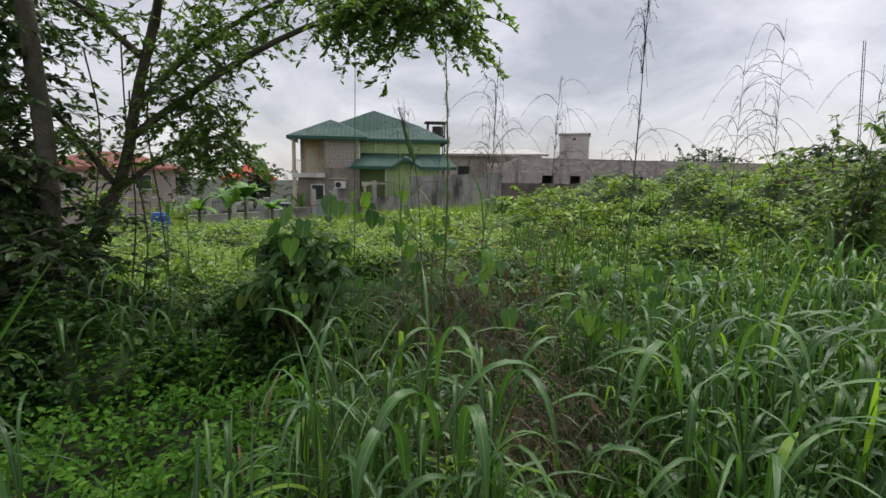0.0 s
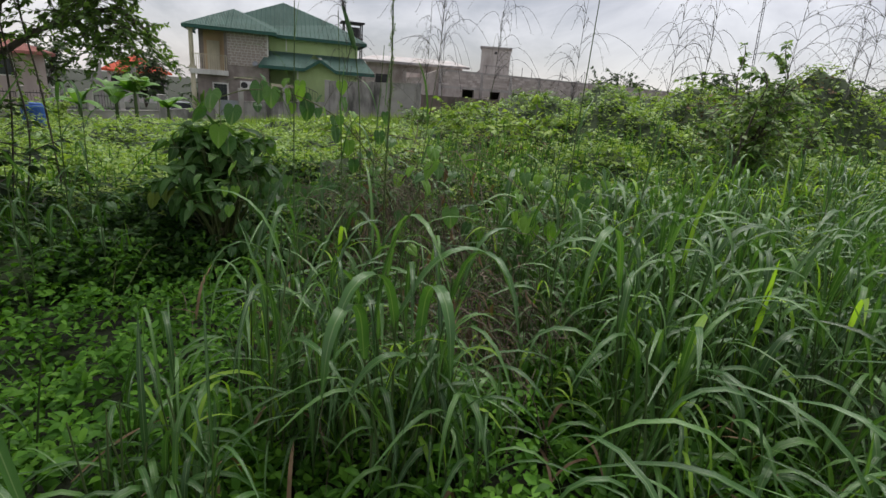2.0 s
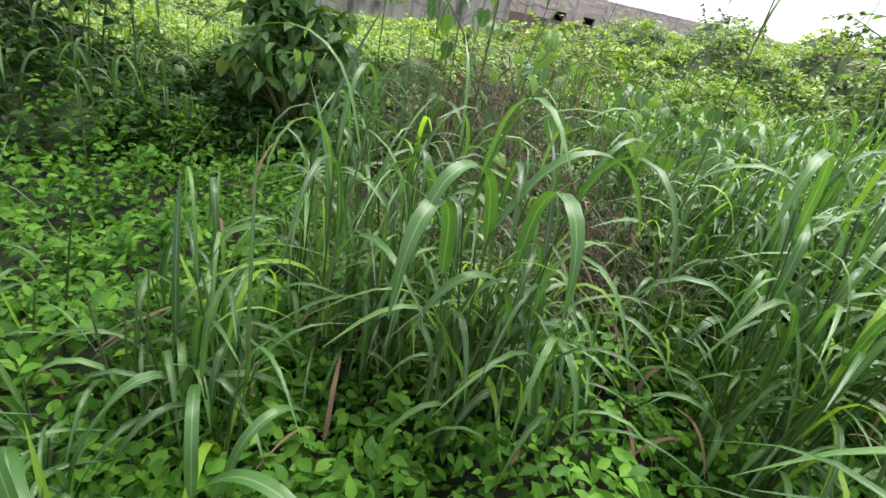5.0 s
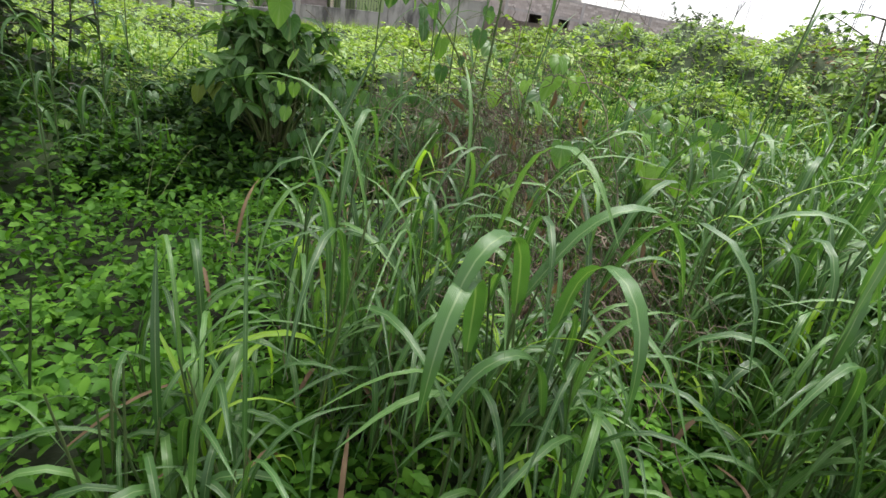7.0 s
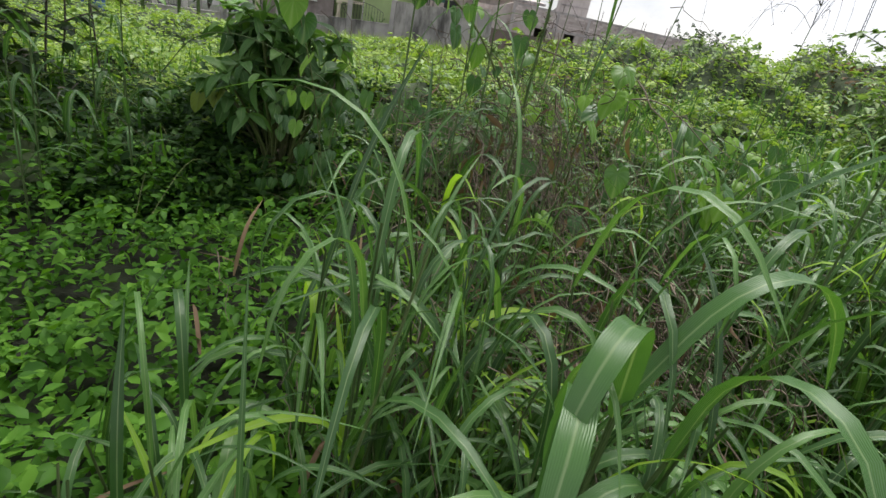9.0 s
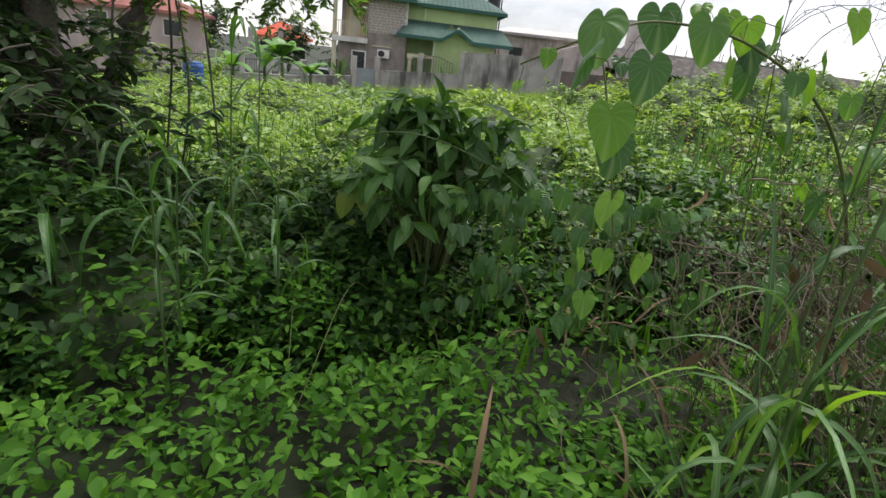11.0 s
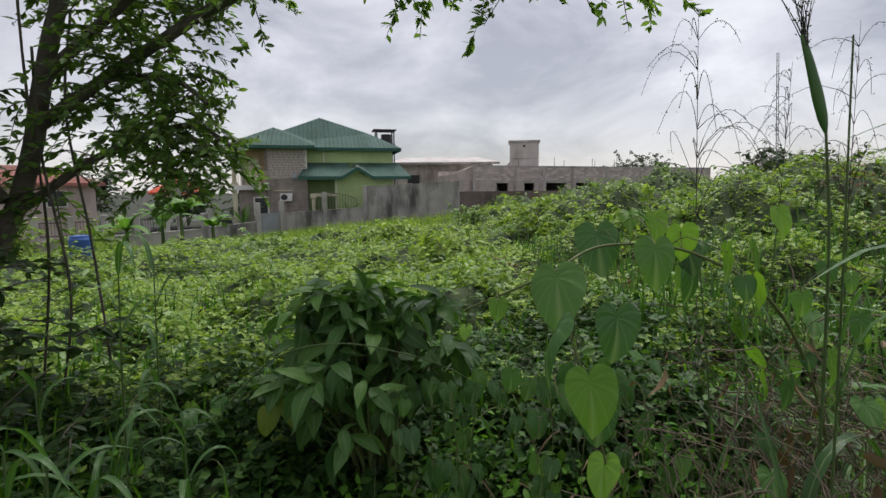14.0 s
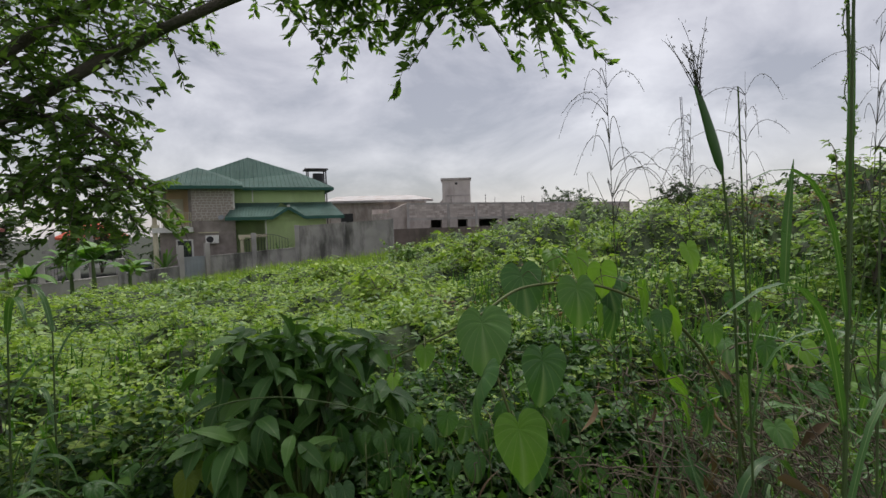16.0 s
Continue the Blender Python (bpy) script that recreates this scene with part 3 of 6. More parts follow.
    # window, air conditioner, ledge, dish, downpipe
    win = part("window", boxes((-4.5, -0.05, 1.05, -4.4, 0.02, 2.45), (-3.6, -0.05, 1.05, -3.5, 0.02, 2.45), (-4.4, -0.05, 2.35, -3.6, 0.02, 2.45), (-4.4, -0.05, 1.05, -3.6, 0.02, 1.15)), M_WHITE, h, "white window surround")
    part("pane", boxes((-4.4, -0.012, 1.15, -3.6, -0.004, 2.35)), M_GLASS, win, "dark glass pane")
    part("grille", boxes(*[(-4.36 + 0.18 * i, -0.035, 1.15, -4.34 + 0.18 * i, -0.018, 2.35) for i in range(5)], *[(-4.4, -0.034, 1.45 + 0.35 * i, -3.6, -0.019, 1.47 + 0.35 * i) for i in range(3)]), M_METAL, win, "iron window grille")
    ac = part("air_conditioner", boxes((-2.75, -0.4, 2.1, -1.95, -0.02, 2.68), bevel=0.02), M_WHITE, h, "white outdoor air-conditioner unit")
    fan = bmesh.new()
    bmesh.ops.create_cone(fan, cap_ends=True, segments=20, radius1=0.22, radius2=0.22, depth=0.03, matrix=pose(-2.48, -0.41, 2.39, 90))
    part("fan_grille", fan, M_DARK, ac, "dark round fan grille")
    part("ledge", boxes((-3.15, -0.12, 2.85, -1.95, 0.0, 2.93)), M_CREAM, h, "cream window ledge")
    dish = bmesh.new()
    bmesh.ops.create_uvsphere(dish, u_segments=14, v_segments=8, radius=0.2, matrix=pose(-1.75, -0.35, 3.95))
    for v in dish.verts:
        d = v.co - Vector((-1.75, -0.35, 3.95))
        d.y *= 0.2
        v.co = Vector((-1.75, -0.35, 3.95)) + Euler((radians(-25), 0, radians(-20))).to_matrix() @ d
    dish_ob = part("satellite_dish", dish, M_GATE, h, "grey satellite dish")
    part("dish_arm", boxes((-1.78, -0.35, 3.9, -1.72, 0.0, 3.96)), M_METAL, dish_ob)
    part("downpipe", boxes((-0.98, -0.09, 4.6, -0.9, -0.01, 6.0)), M_WHITE, h, "white downpipe")
    part("downpipe", boxes((0.22, 1.11, 5.1, 0.30, 1.19, 6.0)), M_WHITE, h, "white downpipe")
    part("downpipe", boxes((0.95, -0.69, -0.3, 1.03, -0.61, 3.7)), M_WHITE, h, "white downpipe")
    # water tank stand behind
    st = empty("tank_stand", h.matrix_basis @ pose(5.0, 9.6, 0.0), "steel water-tank stand with a small roof behind the house", "tank stand")
    for x in (0.0, 1.5):
        for y in (0.0, 1.3):
            part("post", boxes((x - 0.05, y - 0.05, -0.5, x + 0.05, y + 0.05, 8.55)), M_METAL, st)
    part("platform", boxes((-0.1, -0.1, 7.2, 1.6, 1.4, 7.3)), M_METAL, st)
    part("tank", cylinder(bmesh.new(), 0.9, 0.65, 7.3, 8.25, 0.5, 0.46, 16), M_BLACK, st, "black plastic water tank")
    part("canopy", boxes((-0.3, -0.3, 8.55, 1.7, 1.6, 8.68), bevel=0.02), M_METAL, st, "dark sheet canopy")
    return h


def slab_wall(outline, y, thick):
    """A wall with the outline (x, z), from y to y + thick."""
    bm = bmesh.new()
    a = [bm.verts.new((x, y, z)) for x, z in outline]
    b = [bm.verts.new((x, y + thick, z)) for x, z in outline]
    bm.faces.new(a)
    bm.faces.new(list(reversed(b)))
    n = len(outline)
    for i in range(n):
        bm.faces.new((a[i], a[(i + 1) % n], b[(i + 1) % n], b[i]))
    return bm


green_house()


# ---------------------------------------------------------------- compound wall
def along(x0, y0, x1, y1):
    """Pose of a frame at (x0, y0) with its x axis towards (x1, y1), and the length."""
    return math.degrees(math.atan2(y1 - y0, x1 - x0)), math.hypot(x1 - x0, y1 - y0)


def wall_run(name, a, b, top_a, top_b, base, material, label, pillars=(), pillar_top=0.15, pillar_mat=None, coping=True, thick=0.18):
    turn, length = along(*a, *b)
    root = empty(name, pose(a[0], a[1], base, 0, 0, turn), label, "wall", kind="structure")
    ta, tb = top_a - base, top_b - base
    part("panel", slab_wall([(0, -0.8), (length, -0.8), (length, tb), (0, ta)], -thick / 2, thick), material, root)
    if coping:
        part("coping", slab_wall([(0, ta), (length, tb), (length, tb + 0.07), (0, ta + 0.07)], -thick / 2 - 0.04, thick + 0.08), material, root)
    for x in pillars:
        t = ta + (tb - ta) * x / length + pillar_top
        part("pillar", boxes((x - 0.16, -0.2, -0.8, x + 0.16, 0.16, t), bevel=0.015), pillar_mat or material, root)
    return root, length


wall_run("compound_wall_1", (-5.62, 40.25), (1.11, 39.42), 1.84, 2.13, -1.0, M_CONC, "high grey concrete compound wall streaked with black mould", (0.0, 3.3, 6.75), 0.12)
low, low_len = wall_run("compound_wall_2", (-11.3, 38.7), (-5.8, 40.2), 0.0, 0.32, -1.5, M_CONC, "low mould-stained compound wall beside the gate", (2.9,), 1.35)
# hooped iron railing on the low wall
rl_ = empty("railing", low.matrix_basis @ pose(2.2, 0, 0), "dark iron railing with an arched top on the low wall", "railing")
for i in range(15):
    x = 0.2 + i * 0.2
    part("bar", boxes((x - 0.012, -0.012, 1.68, x + 0.012, 0.012, 2.5 + 0.4 * math.sin(math.pi * i / 14))), M_METAL, rl_)
arch = [(0.2 + 0.2 * i, 0, 2.5 + 0.4 * math.sin(math.pi * i / 14)) for i in range(15)]
av, af = tubes([(arch, [0.02] * 15)])
part("arch", mesh_from("arch", av, af, M_METAL), None, rl_)
wall_run("compound_wall_3", (-15.47, 35.59), (-12.75, 37.6), -0.75, -0.5, -2.4, M_CONC, "low grey rendered wall with a dark coping", (0.0, 0.1), 1.0)
wall_run("compound_wall_4", (-24.0, 29.2), (-15.5, 35.5), -1.15, -0.8, -2.4, M_CONC2, "low pale rendered wall of the compound", (), 0.3)
# gate
turn, length = along(-12.7, 37.65, -11.35, 38.6)
gate = empty("gate", pose(-12.7, 37.65, -2.0, 0, 0, turn), "grey sheet-metal pedestrian gate between concrete posts", "gate")
part("post", boxes((-0.15, -0.15, -0.3, 0.15, 0.15, 2.85), bevel=0.01), M_CONC2, gate)
part("post", boxes((length - 0.15, -0.15, -0.3, length + 0.15, 0.15, 2.95), bevel=0.01), M_CONC2, gate)
leaf = part("gate_leaf", boxes((0.17, -0.03, 0.1, length - 0.17, 0.0, 2.1)), M_GATE, gate, "grey painted steel sheet")
part("gate_rib", boxes(*[(0.3 + 0.22 * i, -0.05, 0.12, 0.33 + 0.22 * i, -0.031, 2.08) for i in range(5)]), M_GATE, leaf)
# pillars with ornamental panels on the far left wall
turn, length = along(-22.6, 30.2, -16.6, 34.7)
fence = empty("ornamental_fence", pose(-22.6, 30.4, -1.05, 0, 0, turn), "white pillars with iron panels on a low wall", "fence")
for i in range(5):
    x = 0.3 + i * 1.6
    part("pillar", boxes((x - 0.14, -0.14, -0.4, x + 0.14, 0.14, 1.3), (x - 0.18, -0.18, 1.3, x + 0.18, 0.18, 1.38), bevel=0.01), M_CONC3, fence, "white capped pillar")
    if i < 4:
        pan = part("iron_panel", boxes((x + 0.2, -0.02, 0.25, x + 1.4, 0.02, 0.3), (x + 0.2, -0.02, 1.0, x + 1.4, 0.02, 1.05), (x + 0.2, -0.018, 0.28, x + 0.23, 0.018, 1.02), (x + 1.37, -0.018, 0.28, x + 1.4, 0.018, 1.02)), M_METAL, fence, "dark iron panel")
        for k in range(8):
            part("bar", boxes((x + 0.28 + 0.145 * k, -0.012, 0.3, x + 0.3 + 0.145 * k, 0.012, 1.0 + 0.2 * math.sin(math.pi * (k + 0.5) / 8))), M_METAL, pan)

# ---------------------------------------------------------------- buildings beyond
turn, length = along(3.17, 48.28, 30.2, 57.7)
blk = empty("unfinished_building", pose(3.17, 48.28, -1.0, 0, 0, turn), "unfinished grey sandcrete-block building with open windows", "building")
WIN = [(2.3, 3.5), (5.2, 6.3), (7.6, 9.8), (11.0, 13.2), (16.0, 18.2), (21.0, 23.2)]
spans = [(0, 0, -0.5, length, 0.25, 2.3), (0, 0, 3.15, length, 0.25, 4.72)]
xs_ = [0.0] + [v for w in WIN for v in w] + [length]
for a_, b_ in zip(xs_[0::2], xs_[1::2]):
    spans.append((a_, 0, 2.3, b_, 0.25, 3.15))
part("wall", boxes(*spans), M_BLOCK, blk, "grey block wall with open window holes")
part("ring_beam", boxes((0, -0.03, 3.17, length, 0.0, 3.36), (0, -0.03, 4.6, length, 0.28, 4.76)), M_CONC2, blk, "concrete ring beam")
for x in (0.0, 4.2, 7.3, 10.5, 14.5, 18.8, 23.5):
    part("column", boxes((x - 0.13, -0.05, -0.5, x + 0.13, 0.0, 4.78)), M_CONC2, blk, "raw concrete column")
part("side_wall", slab_wall([(0, -0.5), (0, 4.7), (-0.9, 4.35), (-1.7, 4.1), (-1.7, 3.6), (-2.6, 3.5), (-2.6, -0.5)], 0.3, 0.22), M_BLOCK, blk, "stepped unfinished end wall")
part("back_wall", boxes((0, 9.0, -0.5, length, 9.2, 4.5), (length - 0.2, 0.25, -0.5, length, 9.0, 4.6), (0.0, 0.55, -0.5, 0.2, 9.0, 4.0)), M_BLOCK, blk)
part("slab", boxes((0.2, 0.25, 3.2, length - 0.2, 9.0, 3.35)), M_CONC2, blk, "concrete floor slab")
# rows of blocks standing slightly proud
rb = random.Random(9)
bv = bmesh.new()
for r in range(6):
    z = 3.42 + r * 0.195
    x = (r % 2) * 0.23
    while x < length - 0.5:
        if rb.random() < 0.8:
            d = rb.uniform(0.012, 0.035)
            box(bv, x + 0.015, -d, z + 0.012, x + 0.448, 0.0, z + 0.182)
        x += 0.465
tagged(part("blockwork", bv, M_BLOCKFACE, blk, "courses of sandcrete blocks"), kind="stuff")
for x in (4.6, 8.5, 9.6, 12.9, 13.2, 15.6, 15.9, 19.5):
    part("starter_bar", boxes((x, 0.1, 4.76, x + 0.035, 0.13, 4.76 + rb.uniform(0.5, 1.0))), M_METAL, blk)

turn, length = along(1.3, 43.3, 11.0, 45.3)
dk = empty("boundary_wall", pose(1.3, 43.3, -1.1, 0, 0, turn), "low dark mossy block boundary wall", "wall", kind="structure")
part("panel", boxes((0, -0.1, -0.5, length, 0.1, 2.55)), M_BLOCKDARK, dk)
for x in (0.0, 3.4, 6.6, 9.8):
    part("pillar", boxes((x - 0.14, -0.14, -0.5, x + 0.14, -0.1, 2.6)), M_BLOCKDARK, dk)

turn, length = along(8.3, 59.67, 11.45, 59.08)
tw = empty("stair_tower", pose(8.3, 59.67, 0.0, 0, 0, turn), "pale concrete tower rising above the unfinished building", "tower")
part("wall", boxes((0, 0, -1.0, length, 3.2, 6.75), bevel=0.03), M_CONC2, tw, "pale weathered concrete")
part("ledge", boxes((0.3, -0.06, 4.9, length - 0.1, 0.0, 5.02)), M_CONC, tw)
part("flat_roof", boxes((-0.15, -0.2, 6.75, length + 0.12, 3.4, 6.95)), M_CONC, tw, "dark flat roof edge")
part("vent", boxes((length * 0.5 - 0.15, -0.03, 6.2, length * 0.5 + 0.15, 0.01, 6.45)), M_DARK, tw)
part("stair_flank", slab_wall([(-1.6, 3.0), (0, 3.0), (0, 4.6)], 0.5, 0.2), M_CONC2, tw)

turn, length = along(-4.6, 58.4, 6.6, 58.0)
tin = empty("tin_roofed_building", pose(-4.6, 58.4, -1.0, 0, 0, turn), "low beige building with a shallow grey tin roof", "building")
part("wall", boxes((0.4, 0.3, -0.5, length - 0.4, 8.0, 5.35)), M_BLOCK, tin, "beige rendered wall")
part("roof", slab([(-0.3, -0.5, 5.55), (length + 0.3, -0.5, 5.55), (length - 1.5, 5.0, 6.35), (0.8, 5.0, 6.35)], 0.1), M_TIN, tin, "shallow grey tin roof")
part("fascia", boxes((-0.3, -0.54, 5.3, length + 0.3, -0.5, 5.5)), M_CONC, tin)
part("wall", boxes((-0.6, 0.2, -0.5, 0.35, 5.0, 4.6)), M_PINKWALL, tin, "pinkish end wall")
for x in (1.5, 5.0):
    # flat dark box on the wall stands for the shaded room behind
    part("window", boxes((x, 0.27, 2.7, x + 1.3, 0.31, 4.2)), M_DARK, tin, "flat dark panel for the shade inside an open window")

def hip_house(x, y, z, turn, w, d, wall_h, roof_h, wall_mat, roof_mat, label, arches=0, windows=0):
    root = empty("house", pose(x, y, z, 0, 0, turn), label, "house")
    part("wall", boxes((-w / 2, 0, -0.6, w / 2, d, wall_h)), wall_mat, root)
    o = 0.6
    e = wall_h
    k = max(w / 2 - d / 2, 0.1)
    c = [(-w / 2 - o, -o, e), (w / 2 + o, -o, e), (w / 2 + o, d + o, e), (-w / 2 - o, d + o, e)]
    a, b = (-k, d / 2, e + roof_h), (k, d / 2, e + roof_h)
    rf = poly([c[0], c[1], b, a], [c[1], c[2], b], [c[2], c[3], a, b], [c[3], c[0], a])
    bmesh.ops.solidify(rf, geom=rf.faces[:], thickness=0.06)
    part("roof", rf, roof_mat, root)
    part("fascia", boxes((-w / 2 - o, -o - 0.04, e - 0.2, w / 2 + o, -o, e), (w / 2 + o, -o, e - 0.2, w / 2 + o + 0.04, d + o, e)), roof_mat, root)
    for i in range(arches):
        xx = -w / 2 + (i + 0.5) * w / arches
        r = w / arches * 0.36
        bm = bmesh.new()
        ring = [(xx + r * math.cos(t), -0.01, wall_h * 0.62 + r * math.sin(t)) for t in np.linspace(0, math.pi, 11)]
        # flat dark face stands for the shade inside the arch
        bm.faces.new([bm.verts.new(p) for p in ring + [(xx - r, -0.01, 0.2), (xx + r, -0.01, 0.2)]])
        part("arched_opening", bm, M_DARK, root, "flat dark panel for the shade inside a veranda arch")
    for i in range(windows):
        xx = -w / 2 + (i + 0.5) * w / windows
        wd = part("window", boxes((xx - 0.6, -0.04, wall_h - 1.7, xx + 0.6, 0.0, wall_h - 0.5)), M_WHITE, root, "white window frame")
        part("pane", boxes((xx - 0.52, -0.05, wall_h - 1.62, xx + 0.52, -0.042, wall_h - 0.58)), M_GLASS, wd)
    return root


hip_house(-29.4, 62.3, -1.2, 24, 5.6, 5.2, 2.75, 1.7, M_WHITE, M_REDROOF, "white bungalow with a bright orange-red roof and arched veranda", arches=3)
hip_house(-28.7, 37.6, -1.6, 33, 9.0, 6.5, 3.9, 1.3, M_PINKWALL, M_PINKROOF, "dusty pink house with a faded red roof", windows=2)
# concrete frame beside the pink house
fr = empty("concrete_frame", pose(-22.4, 41.5, -2.0, 0, 0, 30), "bare grey concrete frame of a small veranda", "concrete frame")
for x in (0.0, 2.2):
    part("post", boxes((x, 0, -0.3, x + 0.35, 0.35, 3.9)), M_CONC2, fr)
part("beam", boxes((-0.1, -0.05, 2.0, 2.7, 0.4, 2.35)), M_CONC2, fr)
part("rail_slab", boxes((-0.4, -0.05, 2.5, 2.1, 0.0, 2.7)), M_CONC, fr)
turn, length = along(26.8, 37.7, 31.2, 33.6)
lb = empty("shed", pose(26.8, 37.7, 0.3, 0, 0, turn), "low brown shed with a rusty flat roof edge", "shed")
part("wall", boxes((0, 0, -1.0, length, 4.0, 2.2)), M_BLOCK, lb, "brownish rendered wall")
part("roof", slab([(-0.3, -0.4, 2.45), (length * 0.62, -0.4, 2.5), (length * 0.62, 4.3, 2.95), (-0.3, 4.3, 2.9)], 0.12), M_RUST, lb, "rusty sheet roof")
part("roof", slab([(length * 0.62, -0.5, 2.65), (length + 0.4, -0.5, 2.65), (length + 0.4, 4.3, 3.1), (length * 0.62, 4.3, 3.1)], 0.22), M_RUST, lb, "rusty raised roof section")
ms = empty("mast", pose(68.0, 100.4, 2.0, 0, -3.5, 0), "slender grey steel radio mast", "mast")
for dx, dy in ((-0.3, 0), (0.3, 0), (0, 0.5)):
    part("leg", boxes((dx * 0.6 - 0.04, dy * 0.6 - 0.04, -1, dx * 0.6 + 0.04, dy * 0.6 + 0.04, 25)), M_METAL, ms)
part("brace", boxes(*[(-0.2, -0.03, 0.5 + i, 0.2, 0.03, 0.58 + i) for i in range(24)]), M_METAL, ms)
ms2 = empty("mast", pose(40.0, 70.0, 1.0, 0, 0, 20), "white roof panel on a low stand", "roof panel")
part("panel", slab([(-1.5, -1, 3.2), (1.5, -1, 2.9), (1.5, 1, 3.2), (-1.5, 1, 3.5)], 0.1), M_WHITE, ms2)
part("post", boxes((-0.1, -0.1, -1, 0.1, 0.1, 3.0)), M_METAL, ms2)
ms2.name = "roof_panel"

# parked car inside the compound
car = empty("car", pose(-17.3, 43.2, -2.0, 0, 0, 25), "silver car parked inside the compound", "car")
bm = boxes((-0.85, -2.0, 0.35, 0.85, 2.0, 0.95), bevel=0.12)
part("body", bm, M_CAR, car)
cab = boxes((-0.78, -1.1, 0.95, 0.78, 1.3, 1.5))
for v in cab.verts:
    if v.co.z > 1.2:
        v.co.x *= 0.82
        v.co.y *= 0.7
part("cabin", cab, M_CAR, car)
part("windscreen", poly([(-0.7, -1.12, 1.0), (0.7, -1.12, 1.0), (0.6, -0.8, 1.46), (-0.6, -0.8, 1.46)]), M_GLASS, car)
for x in (-0.8, 0.8):
    for y in (-1.3, 1.3):
        w = bmesh.new()
        bmesh.ops.create_cone(w, cap_ends=True, segments=16, radius1=0.33, radius2=0.33, depth=0.2, matrix=pose(x, y, 0.33, 0, 90))
        part("wheel", w, M_BLACK, car)

# blue drum in the weeds
dz = on_land(-10.9, 16.9)
drum = empty("drum", pose(-10.9, 16.9, dz) @ Matrix.Diagonal((0.68, 0.68, 0.74, 1)), "blue plastic drum standing in the weeds", "drum")
bm = bmesh.new()
prof = [(0.36, 0.0), (0.42, 0.06), (0.42, 0.35), (0.44, 0.38), (0.42, 0.42), (0.42, 0.75), (0.44, 0.78), (0.42, 0.82), (0.42, 1.1), (0.36, 1.2)]
for (ra, za), (rb_, zb) in zip(prof, prof[1:]):
    cylinder(bm, 0, 0, za, zb, ra, rb_, 20)
part("body", bm, M_BLUE, drum)
part("rim", cylinder(bmesh.new(), 0, 0, 1.2, 1.24, 0.37, 0.36, 20), M_BLUE, drum)

# ---------------------------------------------------------------- creepers over the open lot
rng = np.random.default_rng(7)
LINE = np.array([(m.translation.x, m.translation.y) for _, m in PATH])


def creepers(n, seed, r0, r1, a0, a1, scale, lift=0.14):
    """Random places on the matted growth, denser nearby."""
    r_ = np.random.default_rng(seed)
    r = np.exp(r_.uniform(math.log(r0), math.log(r1), n))
    a = r_.uniform(math.radians(a0), math.radians(a1), n)
    x, y = -0.6 + r * np.sin(a), 2.0 + r * np.cos(a)
    g = growth(x, y)
    keep = (g > 0.08) & (y < 39.5)
    x, y, g, r = x[keep], y[keep], g[keep], r[keep]
    z = land(x, y) + g - 0.12 + r_.uniform(-0.05, lift, len(x)) + 0.05 * bumps(x, y, 0.8, 21)
    s = (0.044 + 0.0033 * r) * r_.uniform(0.55, 1.5, len(x)) * scale
    t = turns(r_.uniform(0, 2 * math.pi, len(x)), r_.normal(-0.1, 0.36, len(x)), r_.normal(0, 0.33, len(x)))
    return np.stack([x, y, z], -1), t, s


lv, lf = trio_leaf(0.75)
p, t, s = creepers(160000, 31, 2.4, 42, -62, 66, 0.78, 0.17)
# leafless gaps let the shade-dark undergrowth show through
bare = bumps(p[:, 0], p[:, 1], 1.3, 18) + 0.6 * bumps(p[:, 0], p[:, 1], 0.5, 19) < -0.95
bare |= (np.hypot((p[:, 0] + 0.75) / 0.6, (p[:, 1] - 4.62) / 0.38) < 1.0) & (rng.random(len(p)) < 0.55)
p, t, s = p[~bare], t[~bare], s[~bare]
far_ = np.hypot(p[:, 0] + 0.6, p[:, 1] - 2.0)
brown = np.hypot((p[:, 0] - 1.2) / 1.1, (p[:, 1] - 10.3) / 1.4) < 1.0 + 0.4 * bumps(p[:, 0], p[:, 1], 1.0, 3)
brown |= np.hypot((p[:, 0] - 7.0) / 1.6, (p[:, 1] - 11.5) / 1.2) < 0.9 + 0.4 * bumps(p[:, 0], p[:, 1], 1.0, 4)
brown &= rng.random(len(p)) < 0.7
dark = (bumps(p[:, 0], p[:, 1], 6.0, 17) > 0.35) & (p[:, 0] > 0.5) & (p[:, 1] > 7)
# leaves close to the walk take the darker colour that stands for tree shade
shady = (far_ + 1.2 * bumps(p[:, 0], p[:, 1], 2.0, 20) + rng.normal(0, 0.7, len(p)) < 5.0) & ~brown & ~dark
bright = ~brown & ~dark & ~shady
for name, pick, k_, material, label, category in (
        ("creeper_carpet", bright, 1.0, M_CREEP, "bright green three-leaved creeper covering the open lot", "creeper"),
        ("weed_shrubs", dark, 1.0, M_SHRUB, "mounded mid-green weeds and low shrubs", "weeds"),
        ("shade_creeper", shady, 1.0, M_SHADY, "creeper leaves near the tree, coloured deep green for its shade", "creeper"),
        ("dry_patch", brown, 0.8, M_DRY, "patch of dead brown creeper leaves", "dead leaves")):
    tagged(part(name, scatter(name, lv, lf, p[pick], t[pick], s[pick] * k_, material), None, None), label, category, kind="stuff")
pv, pf = plain_leaf(0.6)
p, t, s = creepers(50000, 32, 2.6, 30, -62, 66, 1.2, 0.26)
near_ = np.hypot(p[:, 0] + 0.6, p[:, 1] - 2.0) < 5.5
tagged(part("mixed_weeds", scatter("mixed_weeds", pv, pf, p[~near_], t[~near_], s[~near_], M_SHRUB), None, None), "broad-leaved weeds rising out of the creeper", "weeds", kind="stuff")
